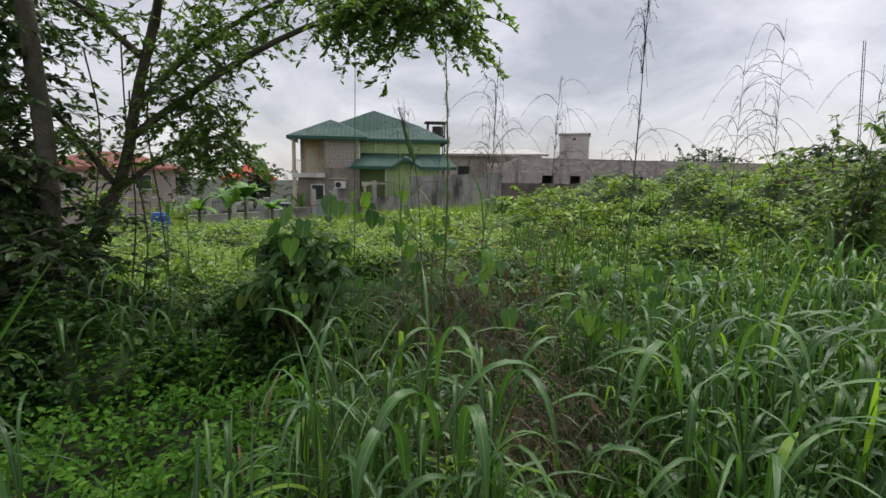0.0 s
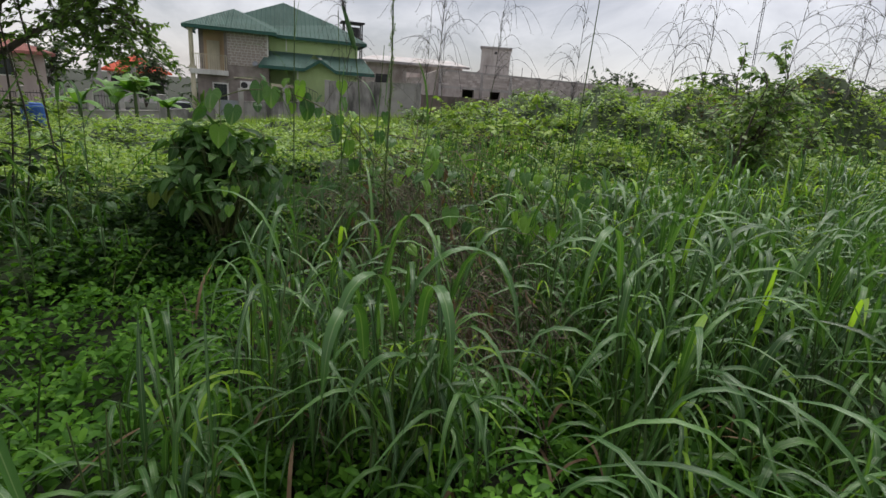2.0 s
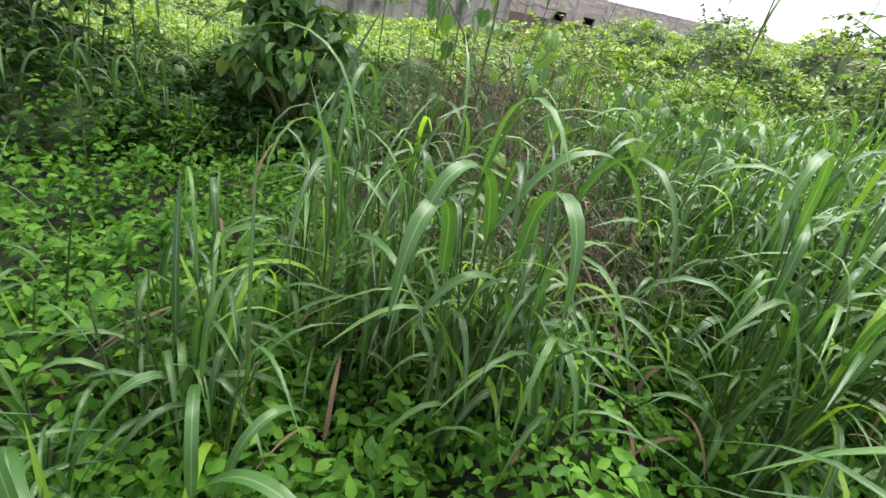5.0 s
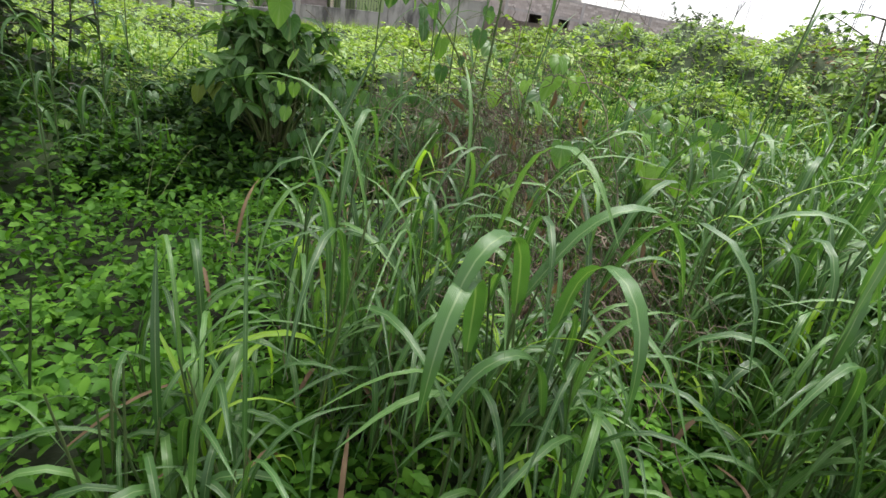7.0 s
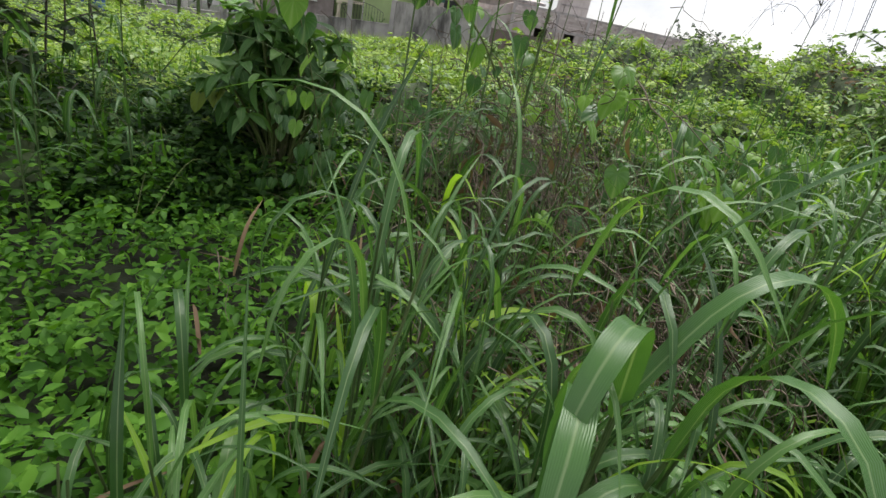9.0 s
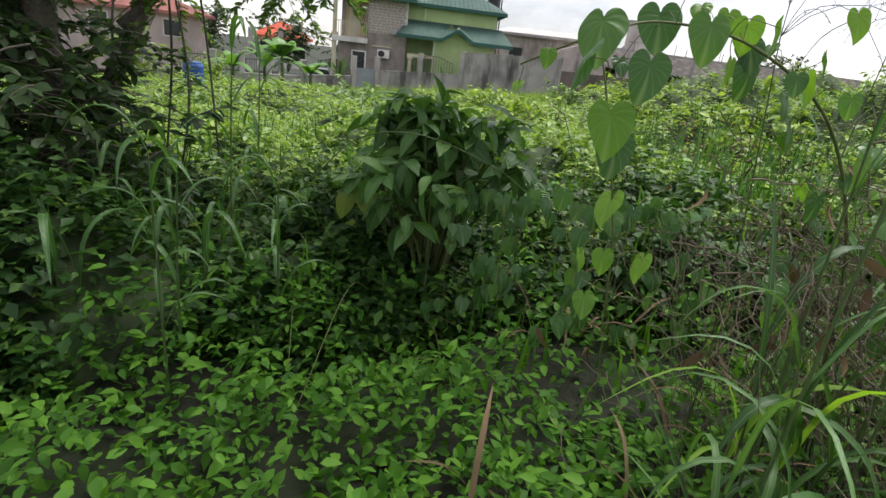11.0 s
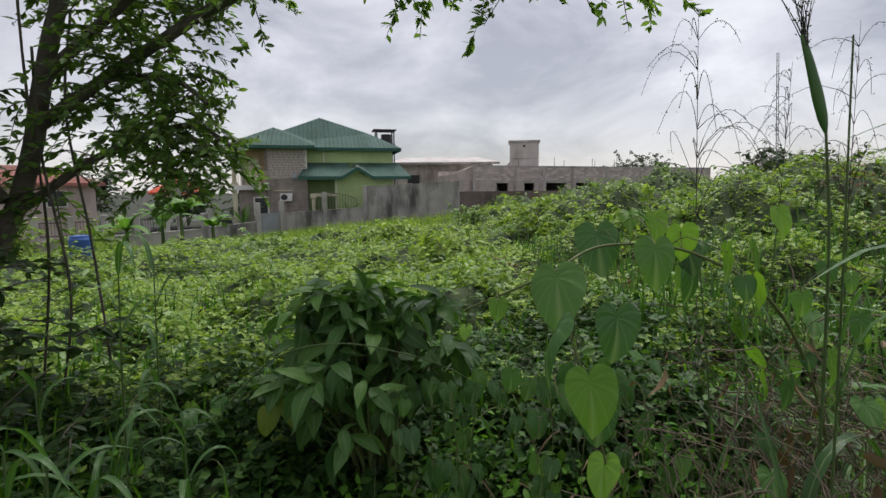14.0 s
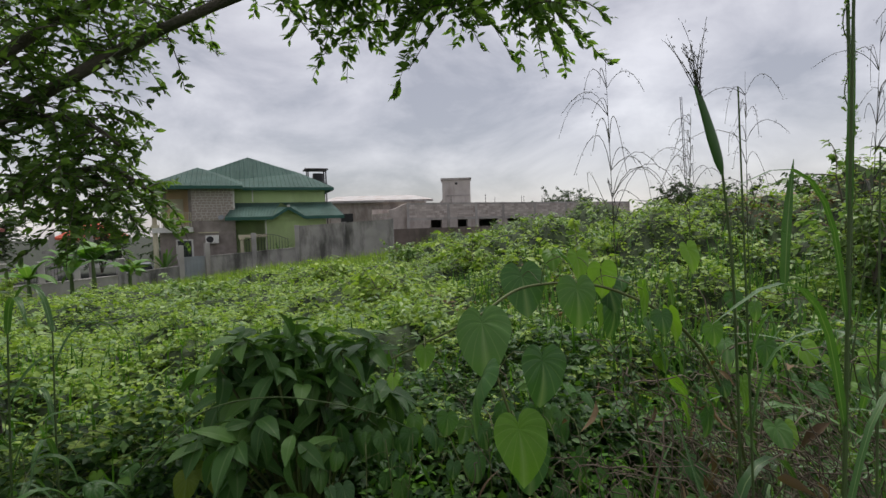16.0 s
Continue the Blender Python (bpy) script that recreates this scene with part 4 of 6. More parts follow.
tagged(part("vine_leaves", scatter("vine_leaves", pv, pf, p[near_], t[near_], s[near_], M_SHADY), None, None), "vine leaves hanging over the bank, coloured dark for the tree's shade", "vine", kind="stuff")


def sprigs(name, n, seed, xr, yr, height, leaf, material, label):
    """Upright weeds standing out of the creeper: a stem with leaves all the way up."""
    r_ = np.random.default_rng(seed)
    x, y = r_.uniform(*xr, n), r_.uniform(*yr, n)
    ok = (growth(x, y) > 0.1) & (bumps(x, y, 5.0, 24) > -0.3)
    x, y = x[ok], y[ok]
    z = land(x, y) + growth(x, y) - 0.1
    ps, ts, ss, lines = [], [], [], []
    for cx, cy, cz in zip(x, y, z):
        h = height * r_.uniform(0.4, 1.3)
        lx, ly = r_.normal(0, 0.18, 2) * h
        lines.append((np.array([(cx, cy, cz - 0.1), (cx + lx * 0.4, cy + ly * 0.4, cz + h * 0.5), (cx + lx, cy + ly, cz + h)]), np.array([0.004, 0.003, 0.002])))
        m = r_.integers(7, 15)
        u = np.sort(r_.uniform(0.15, 1.0, m))
        ps.append(np.stack([cx + lx * u, cy + ly * u, cz + h * u], -1))
        ts.append(turns(np.arange(m) * 2.4 + r_.uniform(0, 6), r_.normal(-0.1, 0.35, m), r_.normal(0, 0.3, m)))
        ss.append(leaf * (1.15 - 0.5 * u) * r_.uniform(0.7, 1.3, m))
    tagged(part(name, scatter(name, pv, pf, np.vstack(ps), np.vstack(ts), np.concatenate(ss), material), None, None), label, "weeds", kind="stuff")
    v, f = tubes(lines, 4)
    tagged(part(name + "_stems", mesh_from(name + "_stems", v, f, M_VINE), None, None), "thin green weed stems", "weeds", kind="stuff")


sprigs("upright_weeds", 1300, 34, (-14.0, 14.0), (6.5, 26.0), 0.36, 0.12, M_CREEP, "leafy upright weeds standing out of the creeper")
sprigs("upright_shade_weeds", 320, 35, (-4.2, 2.0), (4.2, 7.5), 0.28, 0.085, M_SHADY, "upright weeds on the bank, coloured deep green for shade")


def tufts(name, n, seed, xr, yr, height, material, label):
    """Upright thin grass over an area."""
    r_ = np.random.default_rng(seed)
    x, y = r_.uniform(*xr, n), r_.uniform(*yr, n)
    z = land(x, y) + growth(x, y) * 0.7
    v = np.array([(-0.5, 0, 0), (0.5, 0, 0), (0.35, 0.55, 0.1), (-0.35, 0.55, 0.1), (0.0, 1.0, 0.35)])
    f = np.array([(0, 1, 2), (0, 2, 3), (3, 2, 4)])
    h = height * r_.uniform(0.5, 1.3, n)
    t = turns(r_.uniform(0, 6.28, n), r_.normal(1.25, 0.25, n), r_.uniform(-0.5, 0.5, n))
    size = np.stack([0.018 + 0.02 * h, h, h], -1)
    tagged(part(name, scatter(name, v, f, np.stack([x, y, z], -1), t, size, material), None, None), label, "grass", kind="stuff")


tufts("wall_grass", 9000, 41, (-13.0, 4.0), (28.0, 39.0), 0.6, M_CREEP, "bright upright grass along the foot of the wall")
tufts("lot_grass", 3000, 42, (0.5, 9.0), (4.8, 14.0), 0.5, M_GRASS, "scattered grass blades among the creepers")
tufts("bank_grass", 1500, 43, (-6.0, 3.0), (4.3, 10.0), 0.32, M_COVER, "thin grass poking through the creepers")


# ---------------------------------------------------------------- shrubs and trees
def crown_from(twigs, per_m, size, seed, shape, spread=0.7, droop=-0.25):
    """Leaves set along twigs (lists of points)."""
    r_ = np.random.default_rng(seed)
    ps, ds = [], []
    for tw_ in twigs:
        seg = np.diff(tw_, axis=0)
        ln = np.linalg.norm(seg, axis=1)
        n = max(3, int(ln.sum() * per_m))
        at = np.sort(r_.uniform(0.12, 1.0, n)) * ln.sum()
        cum = np.concatenate([[0], np.cumsum(ln)])
        ps.append(np.stack([np.interp(at, cum, tw_[:, k]) for k in range(3)], -1))
        i = np.clip(np.searchsorted(cum, at) - 1, 0, len(seg) - 1)
        ds.append(seg[i] / (ln[i][:, None] + 1e-9))
    ps, ds = np.vstack(ps), np.vstack(ds)
    n = len(ps)
    yaw = np.arctan2(-ds[:, 0], ds[:, 1]) + r_.choice([-1, 1], n) * r_.uniform(0.3, 1.2, n) * spread / 0.7
    t = turns(yaw, r_.normal(droop, 0.35, n), r_.normal(0, 0.5, n))
    return ps, t, size * r_.uniform(0.65, 1.25, n)


def twig(start, way, length, r_, sag=0.35, n=6):
    way = np.asarray(way, float)
    way = way / (np.linalg.norm(way) + 1e-9)
    u = np.linspace(0, 1, n)[:, None]
    side = r_.normal(0, 0.12, 3)
    return np.asarray(start) + way * length * u + np.array([0, 0, -sag * length]) * u ** 2 + side * length * u ** 2


def shrub(name, x, y, height, width, n_twigs, leaf, seed, material, label, category="shrub", per_m=26, shape=None, base=None):
    r_ = np.random.default_rng(seed)
    z = on_land(x, y) if base is None else base
    root = empty(name, pose(x, y, z), label, category)
    stems, twigs = [], []
    for k in range(5):
        a = r_.uniform(0, 6.28)
        top = np.array([math.cos(a) * width * 0.3, math.sin(a) * width * 0.3, height * r_.uniform(0.6, 0.85)])
        line = smooth_line([(0.04 * math.cos(a), 0.04 * math.sin(a), -0.05), top * 0.5 + r_.normal(0, 0.05, 3), top], 8)
        stems.append((line, np.linspace(0.02, 0.008, 8) * max(1.0, height / 2)))
    for k in range(n_twigs):
        st = stems[r_.integers(5)][0][r_.integers(2, 8)]
        a, e = r_.uniform(0, 6.28), r_.uniform(-0.1, 1.2)
        ln = r_.uniform(0.5, 1.0) * width * 0.55
        tw_ = twig(st, (math.cos(a) * math.cos(e), math.sin(a) * math.cos(e), math.sin(e)), ln, r_)
        twigs.append(tw_)
        stems.append((tw_, np.linspace(0.008, 0.003, len(tw_)) * max(1.0, height / 2)))
    v, f = tubes(stems, 5)
    part("branching", mesh_from("stems", v, f, M_BARK), None, root)
    lv_, lf_ = shape or plain_leaf(0.5)
    ps, t, s = crown_from(twigs, per_m, leaf, seed + 1, lv_)
    part("crown", scatter("crown", lv_, lf_, ps, t, s, material), None, root)
    return root


shrub("shrub", 4.7, 7.7, 2.5, 1.5, 130, 0.11, 51, M_SHRUB, "tall leafy green shrub above the grass", per_m=44)
shrub("shrub", 6.2, 9.0, 1.8, 2.2, 60, 0.14, 52, M_SHRUB, "broad green shrub beside the taller one")
for k, (x, y, hh, ww) in enumerate(((3.2, 11.5, 1.3, 2.2), (6.5, 12.6, 1.5, 2.6), (9.5, 13.5, 1.4, 2.6), (2.4, 16.5, 1.4, 2.4), (5.5, 17.5, 1.5, 2.8), (10.0, 19.0, 1.6, 3.0), (-2.2, 20.0, 0.9, 2.0), (1.0, 26.0, 1.2, 2.4), (-5.5, 17.0, 0.7, 1.8), (14.0, 24.0, 1.9, 3.6), (18.0, 30.0, 2.2, 4.0), (8.0, 28.0, 1.8, 3.2), (-14.6, 22.6, 0.75, 1.8), (-10.5, 22.5, 0.7, 1.8), (-8.0, 13.0, 0.6, 1.6), (-1.0, 12.5, 0.8, 1.8))):
    tagged(shrub("weed_bush", x, y, hh, ww, 55, 0.15 + 0.003 * y, 60 + k, M_SHRUB if k % 3 else M_CREEP, "rounded bush of leafy weeds in the lot", per_m=20), group="bushes in the lot")
shrub("tree", 24.1, 39.6, 5.0, 3.4, 110, 0.34, 81, M_FARLEAF, "dark green tree standing beyond the lot", "tree", per_m=12)
shrub("tree", 37.4, 93.0, 5.2, 10.0, 120, 0.6, 82, M_FARLEAF, "far flat-topped dark tree behind the wall", "tree", per_m=6, base=1.4)
for k, (x, y, hh, ww, zb) in enumerate(((-24, 52, 5.0, 5, -1.6), (-19.5, 56, 4.6, 5, -1.5), (-33, 70, 6.5, 7, -1.5), (-38, 60, 6.0, 7, -1.5), (-22, 75, 6.5, 8, -1.5), (-45, 50, 6.5, 7, -1.8), (50, 70, 5, 7, 1.4), (60, 62, 5.0, 7, 1.4), (33, 45, 3.2, 5, 1.0), (22, 33, 2.6, 4, 0.8), (27, 30, 2.6, 4, 1.0))):
    tagged(shrub("far_tree", x, y, hh, ww, 90, 0.45, 90 + k, M_FARLEAF, "far green tree among the houses", "tree", per_m=8, base=zb), group="far trees")
shrub("shrub", -18.6, 29.6, 2.3, 2.6, 90, 0.22, 120, M_CREEP, "bright green hedge shrub before the wall", per_m=20)
shrub("shrub", -21.8, 28.6, 3.2, 3.4, 110, 0.24, 121, M_CREEP, "tall green hedge shrub before the pink house", per_m=18)
shrub("shrub", -19.0, 29.5, 1.6, 3.0, 70, 0.2, 122, M_SHRUB, "leafy green shrub near the drum", per_m=16)


def frond_plant(name, x, y, base, n, length, width, material, label, category, trunk_h=0.5, seed=0, droop=1.0):
    """Large blades arching from a short stem: banana or young palm."""
    r_ = np.random.default_rng(seed)
    root = empty(name, pose(x, y, base), label, category)
    v, f = tubes([(np.array([(0, 0, -0.1), (0.02, 0, trunk_h * 0.5), (0, 0, trunk_h + 0.2)]), np.array([0.12, 0.1, 0.06]))], 8)
    part("stem", mesh_from("stem", v, f, M_CULM), None, root)
    for k in range(n):
        a = 2 * math.pi * k / n + r_.uniform(-0.3, 0.3)
        ln = length * r_.uniform(0.7, 1.1)
        e = r_.uniform(0.45, 1.3)
        u = np.linspace(0, 1, 10)
        d = np.stack([np.cos(a) * np.cos(e) * u * ln, np.sin(a) * np.cos(e) * u * ln, trunk_h + np.sin(e) * u * ln - droop * ln * 0.55 * u ** 2.2], -1)
        w = width * np.sin(np.clip(u * 0.93 + 0.07, 0, 1) * math.pi) ** 0.6
        side = np.array([-math.sin(a), math.cos(a), 0.0])
        vs, uv = [], []
        for i in range(10):
            for s_ in (-1, 0, 1):
                vs.append(d[i] + side * s_ * w[i] / 2 + np.array([0, 0, -0.18 * abs(s_) * w[i]]))
                uv.append((0.5 + 0.5 * s_, u[i]))
        fs = [(i * 3 + c, i * 3 + c + 1, i * 3 + c + 4, i * 3 + c + 3) for i in range(9) for c in range(2)]
        part("leaf", mesh_from("leaf", vs, fs, material, uv), None, root)
    return root


frond_plant("banana_plant", -14.1, 29.6, on_land(-14.1, 29.6), 11, 2.6, 0.75, M_BANANA, "young banana plant with broad green leaves", "banana plant", 2.3, 3)
frond_plant("banana_plant", -16.6, 29.0, on_land(-16.6, 29.0), 9, 2.2, 0.5, M_BANANA, "leaning banana plant with pale green leaves", "banana plant", 1.7, 13)
frond_plant("banana_plant", -12.9, 30.6, on_land(-12.9, 30.6), 9, 2.0, 0.5, M_BANANA, "banana plant with broad torn leaves by the wall", "banana plant", 1.5, 14)
frond_plant("banana_plant", -15.4, 30.2, on_land(-15.4, 30.2), 9, 2.5, 0.55, M_BANANA, "banana plant with drooping leaves before the wall", "banana plant", 1.9, 4)
frond_plant("banana_plant", -13.6, 28.6, on_land(-13.6, 28.6), 7, 1.4, 0.45, M_BANANA, "small banana plant with torn leaves", "banana plant", 0.4, 5)
frond_plant("palm_plant", -14.4, 39.7, -1.6, 16, 2.4, 0.16, M_BANANA, "small palm with bright spiky fronds by the house", "palm", 0.8, 6, 0.6)
frond_plant("palm_plant", -6.9, 41.0, -1.3, 14, 1.7, 0.14, M_BANANA, "bushy palm behind the iron railing", "palm", 0.9, 7, 0.5)
frond_plant("palm_plant", -0.3, 42.2, -0.9, 13, 1.9, 0.16, M_TREELEAF, "dark palm showing above the wall", "palm", 2.2, 8, 0.9)


# ---------------------------------------------------------------- the big tree and the thicket beside it
# where the crown is thickest: centre, half sizes, sprays
# the last mass, overhead and unseen, is added to shade the near ground
CLOUDS = (((-3.35, 6.3, 2.5), (0.85, 0.5, 0.6), 95), ((-3.2, 6.4, 3.4), (1.1, 0.6, 0.5), 90), ((-5.4, 6.3, 3.3), (0.7, 0.7, 0.9), 36),
          ((-0.9, 5.6, 3.36), (0.95, 0.36, 0.22), 170), ((-3.15, 6.35, 1.95), (0.35, 0.3, 0.22), 36), ((-2.2, 6.6, 4.2), (1.0, 0.5, 0.3), 40), ((-1.8, 3.2, 5.3), (2.7, 2.8, 0.6), 620))


def big_tree():
    r_ = np.random.default_rng(101)
    x, y = -4.45, 5.9
    root = empty("tree", pose(0, 0, on_land(x, y)), "leaning grey-barked tree with low spreading leafy branches", "tree")
    g = on_land(x, y)
    trunk = smooth_line([(x, y, -0.1), (-4.42, 5.92, 0.75), (-4.12, 6.16, 1.7), (-3.98, 6.3, 2.6), (-3.75, 6.5, 3.8), (-3.6, 6.7, 5.2)], 22)
    v, f = tubes([(trunk, np.linspace(0.075, 0.045, 22))], 12, 0.12, r_)
    part("trunk", mesh_from("trunk", v, f, M_BARK), None, root, "leaning grey trunk")
    limbs = [
        [(-4.05, 6.22, 2.1), (-3.4, 6.25, 2.55), (-2.5, 6.1, 3.0), (-1.5, 5.75, 3.25), (-0.7, 5.5, 3.22), (-0.15, 5.4, 3.05)],
        [(-3.98, 6.3, 2.5), (-3.3, 6.5, 3.2), (-2.5, 6.7, 3.7), (-1.6, 6.6, 4.0)],
        [(-4.3, 6.0, 1.35), (-3.7, 6.3, 1.9), (-3.1, 6.45, 2.15), (-2.7, 6.4, 1.95)],
        [(-3.9, 6.4, 3.0), (-4.6, 6.2, 3.6), (-5.3, 6.0, 3.9)],
        [(-3.8, 6.45, 3.4), (-3.3, 5.9, 4.0), (-2.6, 5.4, 4.3), (-1.6, 5.0, 4.2)],
        [(-3.7, 6.6, 4.4), (-4.2, 7.0, 5.0), (-4.8, 7.4, 5.4)],
        # high limb, out of view, reaching into the added shading sprays
        [(-3.65, 6.6, 4.6), (-3.2, 5.6, 5.1), (-2.4, 4.4, 5.4), (-1.5, 3.6, 5.5)],
        [(-3.6, 6.25, 2.45), (-3.3, 6.2, 2.45), (-3.0, 6.15, 2.4), (-2.8, 6.1, 2.25)],
        [(-4.2, 6.1, 1.6), (-4.7, 6.0, 2.3), (-5.2, 5.8, 2.7)],
    ]
    thick = (0.05, 0.045, 0.035, 0.045, 0.045, 0.04, 0.05, 0.025, 0.04)
    twigs = []
    for pts, th in zip(limbs, thick):
        ln = smooth_line(pts, 16)
        v, f = tubes([(ln, np.linspace(th, 0.012, 16))], 8, 0.1, r_)
        part("limb", mesh_from("limb", v, f, M_BARK), None, root)
        n = int(20 * np.linalg.norm(np.diff(ln, axis=0), axis=1).sum())
        for k in range(n):
            i = r_.integers(3, 16)
            a, e = r_.uniform(0, 6.28), r_.uniform(-0.7, 0.7)
            twigs.append(twig(ln[i], (math.cos(a) * math.cos(e), math.sin(a) * math.cos(e), math.sin(e)), r_.uniform(0.25, 0.7), r_, 0.45))
    # hanging sprays at the ends of the long limb and of the low limb
    for k in range(60):
        c = np.array(((-0.25, 5.4, 3.1), (-0.7, 5.5, 3.15), (-1.3, 5.6, 3.2), (-3.0, 6.3, 2.05), (-3.3, 6.4, 2.2), (-3.7, 6.4, 2.4))[k % 6]) + r_.normal(0, 0.14, 3)
        a = r_.uniform(0, 6.28)
        twigs.append(twig(c, (math.cos(a), math.sin(a), 0.1), r_.uniform(0.25, 0.55), r_, 0.6))
    for (ex, ey, ez), (sx, sy, sz), count in CLOUDS:
        for k in range(count):
            d = r_.normal(0, 1, 3)
            d *= r_.random() ** 0.4 / np.linalg.norm(d)
            a, e = r_.uniform(0, 6.28), r_.uniform(-0.6, 0.6)
            twigs.append(twig((ex + d[0] * sx, ey + d[1] * sy, ez + d[2] * sz), (math.cos(a) * math.cos(e), math.sin(a) * math.cos(e), math.sin(e)), r_.uniform(0.25, 0.55), r_, 0.5))
    # the crown is open between the low left mass and the long overhanging limb
    twigs = [tw_ for tw_ in twigs if not (-2.4 < tw_[2:, 0].mean() < -1.65 and tw_[:, 2].min() < 3.3) and not (-2.65 < tw_[2:, 0].max() < -1.6 and tw_[:, 2].min() < 2.5)]
    v, f = tubes([(tw_, np.linspace(0.006, 0.002, len(tw_))) for tw_ in twigs], 4)
    part("twig_mass", mesh_from("twig_mass", v, f, M_BARK), None, root)["kind"] = "stuff"
    lv_, lf_, uv_ = folded_leaf(0.42, 0.1, 0.1)
    ps, t, s = crown_from(twigs, 54, 0.076, 102, None)
    part("crown", scatter("crown", lv_, lf_, ps, t, s, M_TREELEAF, uv_), None, root, "crown of small oval leaves, with unseen overhead sprays added for shade")
    for o in root.children:
        o.location.z -= g


big_tree()


def thicket():
    r_ = np.random.default_rng(111)
    x, y = -4.2, 5.15
    g = on_land(x, y)
    root = empty("tree", pose(0, 0, g), "dark upright tree smothered in climbing leaves", "tree")
    trunk = smooth_line([(x, y, -0.1), (x + 0.05, y, 1.0), (x - 0.02, y + 0.1, 2.2), (x - 0.2, y + 0.1, 4.5)], 16)
    v, f = tubes([(trunk, np.linspace(0.10, 0.07, 16))], 12, 0.15, r_)
    part("trunk", mesh_from("trunk", v, f, M_BARK), None, root, "dark mossy trunk")
    twigs = []
    for k in range(600):
        h = r_.uniform(0.05, 1.9) if k % 4 < 3 else r_.uniform(1.2, 4.4)
        a, e = r_.uniform(0, 6.28), r_.uniform(-0.3, 0.6)
        wide = 1.0 if h < 1.3 else 0.5
        c = (x + r_.normal(-0.12 if h < 1.3 else -0.35, 0.38 * wide), y + r_.normal(-0.12, 0.42 * wide), h)
        twigs.append(twig(c, (math.cos(a) * math.cos(e), math.sin(a) * math.cos(e), math.sin(e)), r_.uniform(0.3, 0.75) * (1.0 if h < 1.3 else 0.7), r_, 0.4))
    for k in range(380):
        a, e = r_.uniform(0, 6.28), r_.uniform(-0.4, 0.5)
        c = (-5.05 + r_.normal(0, 0.33), 5.6 + r_.normal(0, 0.33), r_.uniform(0.3, 4.2))
        twigs.append(twig(c, (math.cos(a) * math.cos(e), math.sin(a) * math.cos(e), math.sin(e)), r_.uniform(0.3, 0.65), r_, 0.4))
    v, f = tubes([(tw_, np.linspace(0.007, 0.002, len(tw_))) for tw_ in twigs], 4)
    part("twig_mass", mesh_from("twig_mass", v, f, M_BARK), None, root)["kind"] = "stuff"
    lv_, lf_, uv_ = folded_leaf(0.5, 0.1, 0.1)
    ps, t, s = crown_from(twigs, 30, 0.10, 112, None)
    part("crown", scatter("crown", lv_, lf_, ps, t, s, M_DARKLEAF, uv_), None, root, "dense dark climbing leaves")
    for o in root.children:
        o.location.z -= g


thicket()
# lianas hanging beside the leaning trunk
r_ = np.random.default_rng(131)
for k, (x, y, z0, z1) in enumerate(((-3.86, 6.0, 2.6, 0.25), (-3.95, 6.05, 3.2, 0.5), (-4.15, 5.75, 3.0, 0.3), (-3.72, 6.2, 2.9, 0.6))):
    pts = smooth_line([(x, y, z0), (x + r_.normal(0, 0.06), y, z0 * 0.7 + z1 * 0.3), (x + r_.normal(0, 0.08), y, z0 * 0.3 + z1 * 0.7), (x + r_.normal(0, 0.1), y, z1 - 0.2)], 20)
    v, f = tubes([(pts, np.full(20, 0.009))], 5, 0.3, r_)
    tagged(part("liana", mesh_from("liana", v, f, M_BARK), None, None), "thin brown liana hanging beside the tree", "liana", "hanging lianas")


# ---------------------------------------------------------------- dark drooping-leaved bush
def dark_bush(x, y, seed, height, n):
    r_ = np.random.default_rng(seed)
    g = on_land(x, y)
    root = empty("bush", pose(x, y, g), "dark glossy bush with long drooping leaves", "bush")
    v0, f0, uv0 = folded_leaf(0.46, 0.5, 0.16, ((0.0, 0.05), (0.1, 0.4), (0.25, 0.8), (0.45, 1.0), (0.65, 0.88), (0.82, 0.55), (0.93, 0.22), (1.0, 0.02)))
    lines, ps, ts, ss = [], [], [], []
    for k in range(n):
        a = r_.uniform(0, 6.28)
        w = r_.uniform(0.05, 0.5)
        top = np.array([math.cos(a) * w, math.sin(a) * w, height * r_.uniform(0.62, 1.0) * (1 - 0.3 * w)])
        ln = smooth_line([(0.03 * math.cos(a), 0.03 * math.sin(a), -0.05), top * np.array([0.4, 0.4, 0.55]), top], 7)
        lines.append((ln, np.linspace(0.012, 0.005, 7)))
        m = r_.integers(6, 10)
        yaw = r_.uniform(0, 6.28) + np.arange(m) * 2.4
        ps.append(np.tile(top, (m, 1)) + r_.normal(0, 0.02, (m, 3)))
        ts.append(turns(yaw, r_.normal(-0.2, 0.55, m), r_.normal(0, 0.35, m)))
        ss.append(r_.uniform(0.10, 0.19, m))
    v, f = tubes(lines, 5)
    part("branching", mesh_from("stems", v, f, M_VINE), None, root)
    part("crown", scatter("crown", v0, f0, np.vstack(ps), np.vstack(ts), np.concatenate(ss), M_BUSH, uv0), None, root)
    return root


dark_bush(-1.62, 5.0, 141, 1.26, 80)


